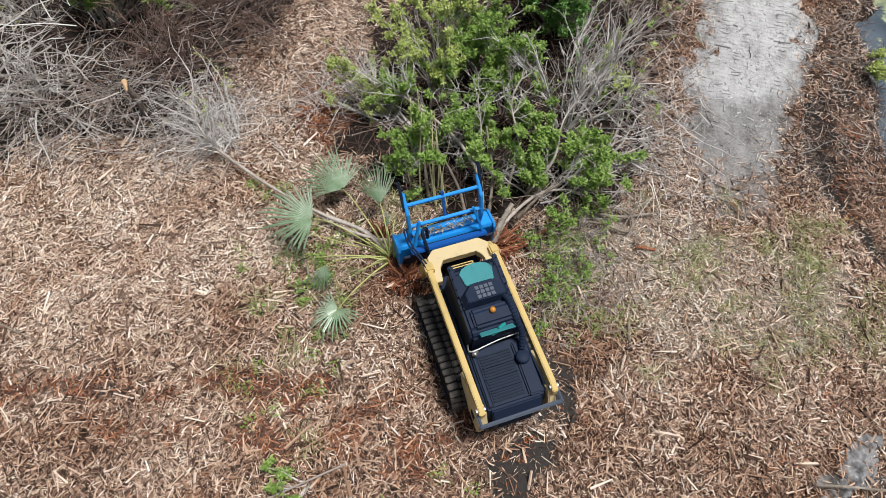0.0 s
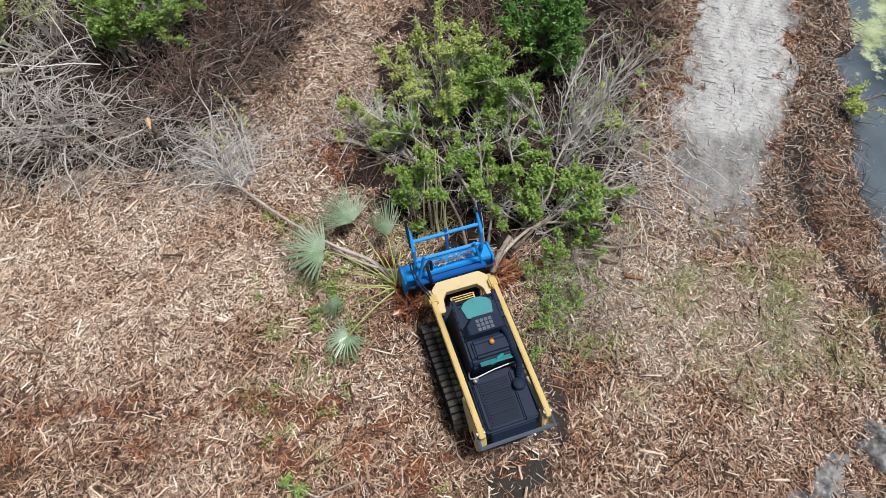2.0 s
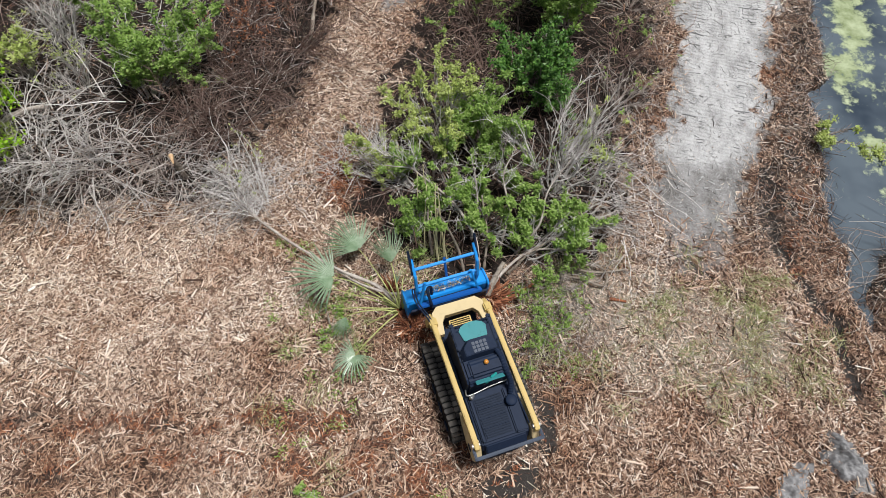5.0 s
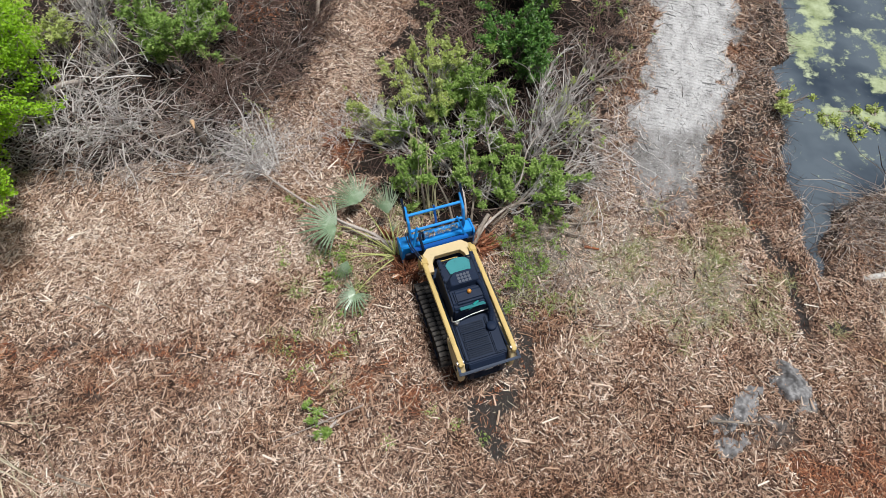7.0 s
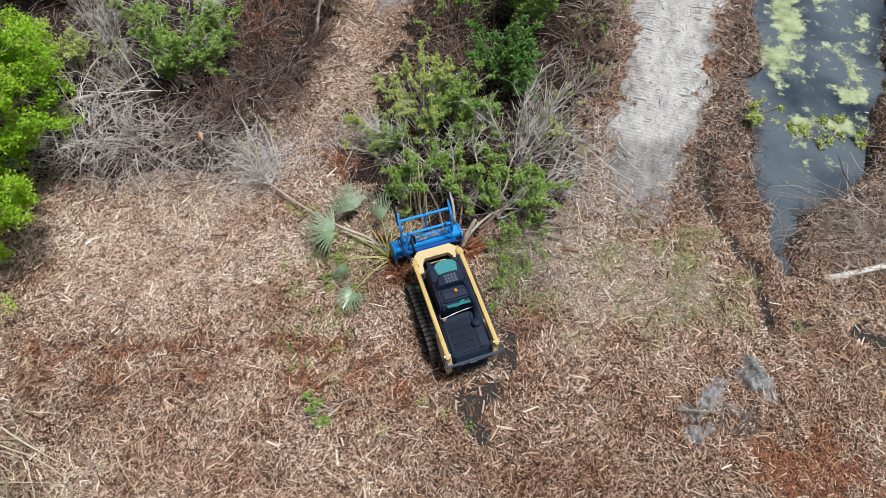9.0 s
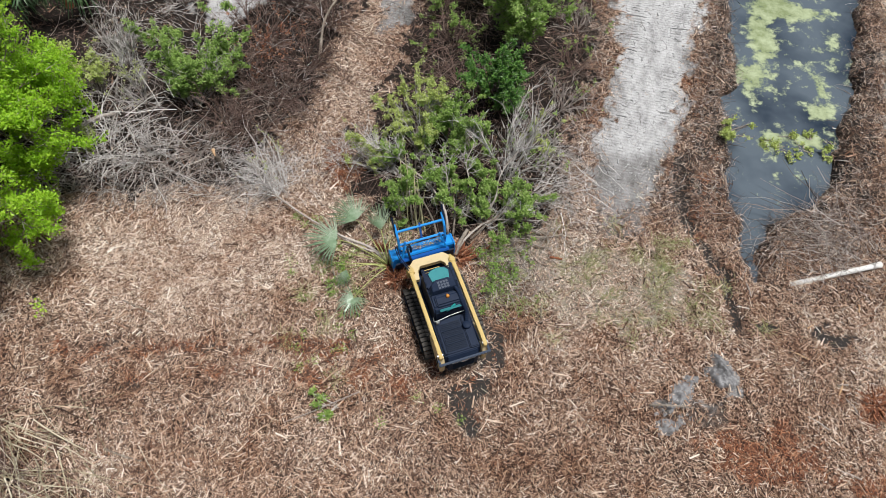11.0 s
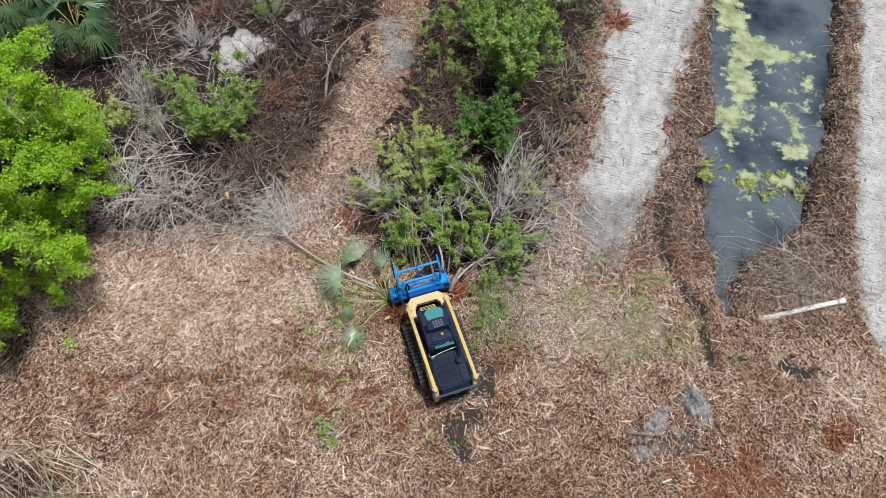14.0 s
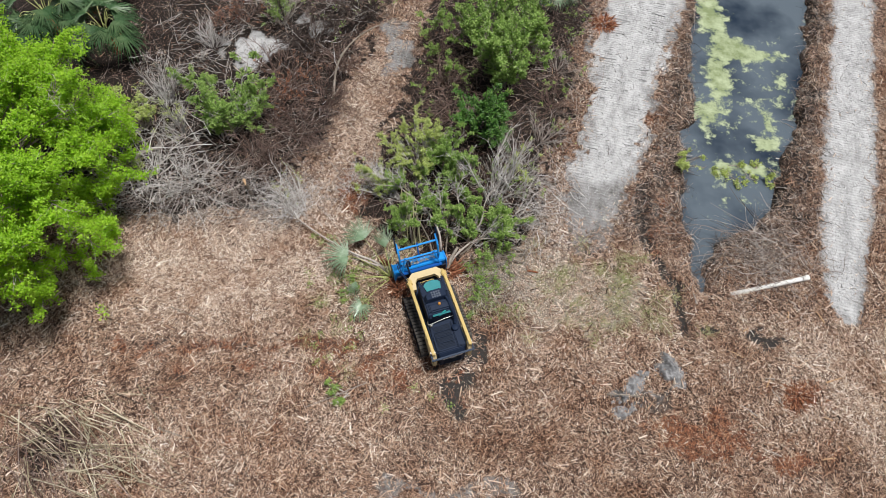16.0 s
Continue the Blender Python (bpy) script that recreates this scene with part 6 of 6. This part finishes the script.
branch("stick", "dark stick lying on the mulch", "stick", [(-8.75, -4.21, 0.05), (-8.2, -4.4, 0.07), (-7.68, -4.53, 0.05)], 0.03, 0.02, BARK)
branch("stick", "dry stick lying on the mulch", "stick", [(3.45, -0.35, 0.05), (3.5, 0.05, 0.07), (3.62, 0.3, 0.05)], 0.03, 0.012, BARK)
branch("branch", "bent grey branch beside the old path", "branch", [(-4.1, 9.8, 0.5), (-3.9, 11.6, 0.9), (-3.0, 13.4, 0.9), (-1.4, 14.8, 0.6)], 0.06, 0.02, BARK)
stump = branch("stump", "snapped trunk with fresh pale wood", "stump", [(-7.05, 5.15, 0.0), (-7.06, 5.13, 0.5), (-7.1, 5.1, 1.05)], 0.08, 0.06, BARK)
part("splintered_wood", rod([(-0.03, -0.04, 0.98), (0.02, -0.12, 1.15), (0.1, -0.32, 1.08)], [0.06, 0.06, 0.015], 7), FRESH, stump, "fresh pale splintered wood")
branch("fallen_branch", "pale cut stick lying on the mulch", "branch", [(-3.99, -3.49, 0.08), (-3.2, -3.2, 0.14), (-2.5, -2.9, 0.16), (-1.94, -2.66, 0.1)], 0.012, 0.022, TWIG)
shrub("fallen_branch", "cut leafy branch lying on the mulch", "branch", (-2.6, -3.0), 0.45, 0.3, 7, 60, 750, GREY_TWIG, LEAF, 0.04, lean=(-0.5, -0.3))
branch("stick", "long dry stick lying on the mulch", "stick", [(-9.3, 0.2, 0.08), (-8.6, -0.1, 0.1), (-7.9, -0.4, 0.07)], 0.025, 0.012, BARK)
# chips thrown onto the mulching head
cx = rng.uniform(-0.6, 0.6, 160)
cy = rng.uniform(1.99, 2.14, 160)
turn = radians(18.0)
wx, wy = 0.48 + cx * math.cos(turn) - (cy + 0.17) * math.sin(turn), -0.45 + cx * math.sin(turn) + (cy + 0.17) * math.cos(turn)
debris = slivers_mesh("wood_debris", np.stack([wx, wy], 1), STRAW, (0.05, 0.14), 0.012, 0.02)
debris_ob = tagged(new("wood_debris", debris), "pale wood chips lying on the blue mulching head", "debris", kind="stuff")
debris_ob.location.z = 0.90


def shredded_stump(at, radius, height, count, label):
    """A torn root clump: splayed splinters round a core."""
    root = new("stump")
    root.location = (*at, float(ground_z(np.array(at[0]), np.array(at[1]))))
    tagged(root, label, "stump")
    a = rng.uniform(0, 2 * np.pi, count)
    q = rng.uniform(0, 1, count) ** 0.6 * radius
    base = np.stack([np.cos(a) * q * 0.5, np.sin(a) * q * 0.5, np.zeros(count)], 1)
    way = np.stack([np.cos(a) * q, np.sin(a) * q, np.full(count, height) * rng.uniform(0.3, 1, count)], 1)
    P = grow(base, way, rng.uniform(0.15, 0.5, count), 4, 0.25, -0.05)
    P[:, :, 2] = np.maximum(P[:, :, 2], 0.02)
    V, F = tubes(P, rng.uniform(0.008, 0.03, count)[:, None] * np.array([1, 0.9, 0.7, 0.2]), 4)
    tagged(under("splinter_mass", mesh_of("splinter_mass", V, F, RED_ROOT), root, "torn red-brown splinters"), kind="stuff")


shredded_stump((-0.95, 1.0), 0.45, 0.45, 220, "shredded red-brown palmetto root clump")
shredded_stump((13.0, -3.0), 0.7, 0.3, 130, "torn orange-brown root lying on the mulch")
shredded_stump((8.5, 15.2), 0.9, 0.4, 260, "orange-brown torn stump beside the sand track")
shredded_stump((-1.5, 2.0), 0.28, 0.6, 60, "splintered pale orange palmetto stump")
shredded_stump((0.85, 1.75), 0.7, 0.4, 240, "shredded red-brown roots beside the mulching head")
branch("fallen_tree", "torn orange-brown trunk leaning into the bushes", "trunk", [(0.85, 1.75, 0.1), (1.0, 2.1, 0.3), (1.25, 2.5, 0.5)], 0.085, 0.05, BARK)
branch("fallen_tree", "broken grey trunk lying under green shoots", "trunk", [(0.9, 1.9, 0.12), (1.3, 2.4, 0.3), (1.95, 2.9, 0.35), (2.7, 2.95, 0.3), (3.3, 2.55, 0.2)], 0.045, 0.02, PALE_BARK, 10, (0.3, 0.8), 0.4)
branch("fallen_tree", "short torn red-brown root lying on soil", "trunk", [(1.0, 1.55, 0.08), (1.5, 1.75, 0.14), (2.0, 2.1, 0.12)], 0.075, 0.045, RED_ROOT)
for k in range(14):
    x, y, h = 12.0 + rng.normal(0, 1.6), -2.6 + rng.normal(0, 1.5), rng.uniform(0, np.pi)
    q = rng.uniform(0.25, 0.7)
    branch("wood_shard", "pale broken shard of wood on the mulch", "wood", [(x, y, 0.05), (x + 0.5 * q * math.cos(h), y + 0.5 * q * math.sin(h), 0.08), (x + q * math.cos(h), y + q * math.sin(h), 0.05)], 0.028, 0.012, FRESH if k % 3 else PALE_BARK)
shredded_stump((-3.0, 5.3), 0.7, 0.25, 160, "shredded red-brown stump beside the bushes")
for pts in ([(0.3, 2.4, 0.1), (0.1, 2.9, 0.6), (-0.4, 3.6, 1.2)], [(0.8, 2.5, 0.1), (0.85, 3.2, 0.6), (0.7, 4.0, 1.2)], [(1.4, 2.4, 0.1), (2.0, 2.9, 0.35), (2.8, 3.3, 0.6)], [(-0.5, 2.9, 0.1), (-0.6, 3.5, 0.7), (-0.7, 4.4, 1.4)], [(2.9, 2.6, 0.1), (3.6, 2.4, 0.2), (4.4, 2.5, 0.15)]):
    branch("fallen_branch", "broken grey stem leaning in the bushes", "branch", pts, 0.04, 0.02, BARK)


MUD = material("grey_churned_mud", [(0.0, (0.03, 0.029, 0.029)), (0.35, (0.13, 0.127, 0.127)), (0.7, (0.27, 0.265, 0.265)), (1.0, (0.42, 0.415, 0.41))], rough=0.8, scale=6, bump=0.9, bump_scale=22)


def mud_mound(at, rx, ry, height, turn, seed):
    """A rough clod of churned mud with a ragged foot."""
    u, v = np.meshgrid(np.linspace(-1.25, 1.25, 64), np.linspace(-1.25, 1.25, 64))
    c, t = math.cos(turn), math.sin(turn)
    x, y = at[0] + u * rx * c - v * ry * t, at[1] + u * rx * t + v * ry * c
    body = np.clip(1 - np.hypot(u, v) + 0.55 * wavy(x, y, 0.55, seed) * 0.6 + 0.25 * wavy(x, y, 0.2, seed + 1), 0, 1)
    z = ground_z(x, y) - 0.07 + height * body ** 0.6 + 0.10 * body * wavy(x, y, 0.3, seed + 2) + 0.05 * body * wavy(x, y, 0.12, seed + 3)
    i = np.arange(64 * 64).reshape(64, 64)
    F = np.stack([i[:-1, :-1], i[:-1, 1:], i[1:, 1:], i[1:, :-1]], -1).reshape(-1, 4)
    tagged(new("mud_mound", mesh_of("mud_mound", np.stack([x, y, z], -1), F, MUD, smooth=True)), "heap of churned grey mud among red-brown mulch", "mud", "mud mounds")


mud_mound((8.65, -2.15), 0.62, 0.42, 0.30, 2.0, 131)
mud_mound((7.35, -2.75), 0.75, 0.32, 0.24, 0.75, 141)
mud_mound((6.85, -3.55), 0.6, 0.35, 0.18, 0.4, 151)
branch("stick", "dark stick lying across churned mud", "stick", [(6.3, -3.05, 0.2), (6.9, -3.1, 0.3), (7.5, -3.15, 0.22)], 0.03, 0.02, BARK)

# ---- grass tufts ----
def tufts(name, label, centres, per, spread, length, mat):
    c = np.array(centres, float)
    n = len(c) * per
    xy = np.repeat(c, per, 0) + rng.normal(0, spread, (n, 2))
    h = rng.uniform(0, 2 * np.pi, n)
    way = np.stack([np.cos(h), np.sin(h), rng.uniform(0.2, 1.2, n)], 1)
    P = grow(np.column_stack([xy, ground_z(xy[:, 0], xy[:, 1]) + 0.02]), way, rng.uniform(0.5, 1, n) * length, 4, 0.12, -0.18)
    P[:, :, 2] = np.maximum(P[:, :, 2], (ground_z(xy[:, 0], xy[:, 1]) + 0.03)[:, None])
    V, F = tubes(P, np.array([[0.006, 0.005, 0.004, 0.001]]) * np.ones((n, 1)))
    tagged(new(name, mesh_of(name, V, F, mat)), label, "grass", kind="stuff")


spread = np.concatenate([rng.normal((5.6, 1.3), (1.5, 0.9), (26, 2)), rng.normal((7.9, 0.9), (0.8, 0.8), (12, 2)), rng.normal((2.8, 1.3), (0.7, 1.0), (12, 2)), rng.normal((-0.7, 2.6), (0.4, 0.4), (8, 2)), rng.normal((-2.6, 0.6), (0.9, 1.0), (10, 2)), rng.normal((7.6, -0.9), (1.2, 0.5), (8, 2))])
tufts("grass_tufts", "tufts of green and straw-coloured grass in the mulch", spread, 34, 0.13, 0.5, GRASS)
weeds = np.concatenate([rng.normal((-3.0, 0.2), (0.8, 1.2), (20, 2)), rng.normal((-2.6, 2.0), (0.6, 0.4), (14, 2)), rng.normal((2.6, 1.4), (0.5, 0.9), (22, 2)), rng.normal((-4.0, 3.1), (0.4, 0.3), (6, 2)), rng.normal((2.3, 1.8), (0.7, 0.6), (10, 2)), rng.normal((-0.3, -3.2), (0.9, 0.3), (4, 2))])
c = np.repeat(weeds, 40, 0) + rng.normal(0, 0.09, (len(weeds) * 40, 2))
V, F = leaves_at(np.column_stack([c, ground_z(c[:, 0], c[:, 1]) + rng.uniform(0.03, 0.16, len(c))]), 0.03)
tagged(new("weeds", mesh_of("weeds", V, F, LEAF)), "small green weeds sprouting through the mulch", "weeds", kind="stuff")
for wx, wy in ((12.4, 6.9), (12.9, 6.6), (13.4, 7.1), (13.7, 6.5), (14.1, 6.9), (14.5, 6.3), (14.9, 6.6), (13.2, 6.2)):
    shrub("pond_weed", "lime green weeds growing out of the pond", "weeds", (wx, wy), 0.4, 0.15, 6, 24, 170, TWIG, LEAF_PALE, 0.045, leafy=0.7, arch=-0.05, group="pond weeds").location.z = WATER_Z - 0.02
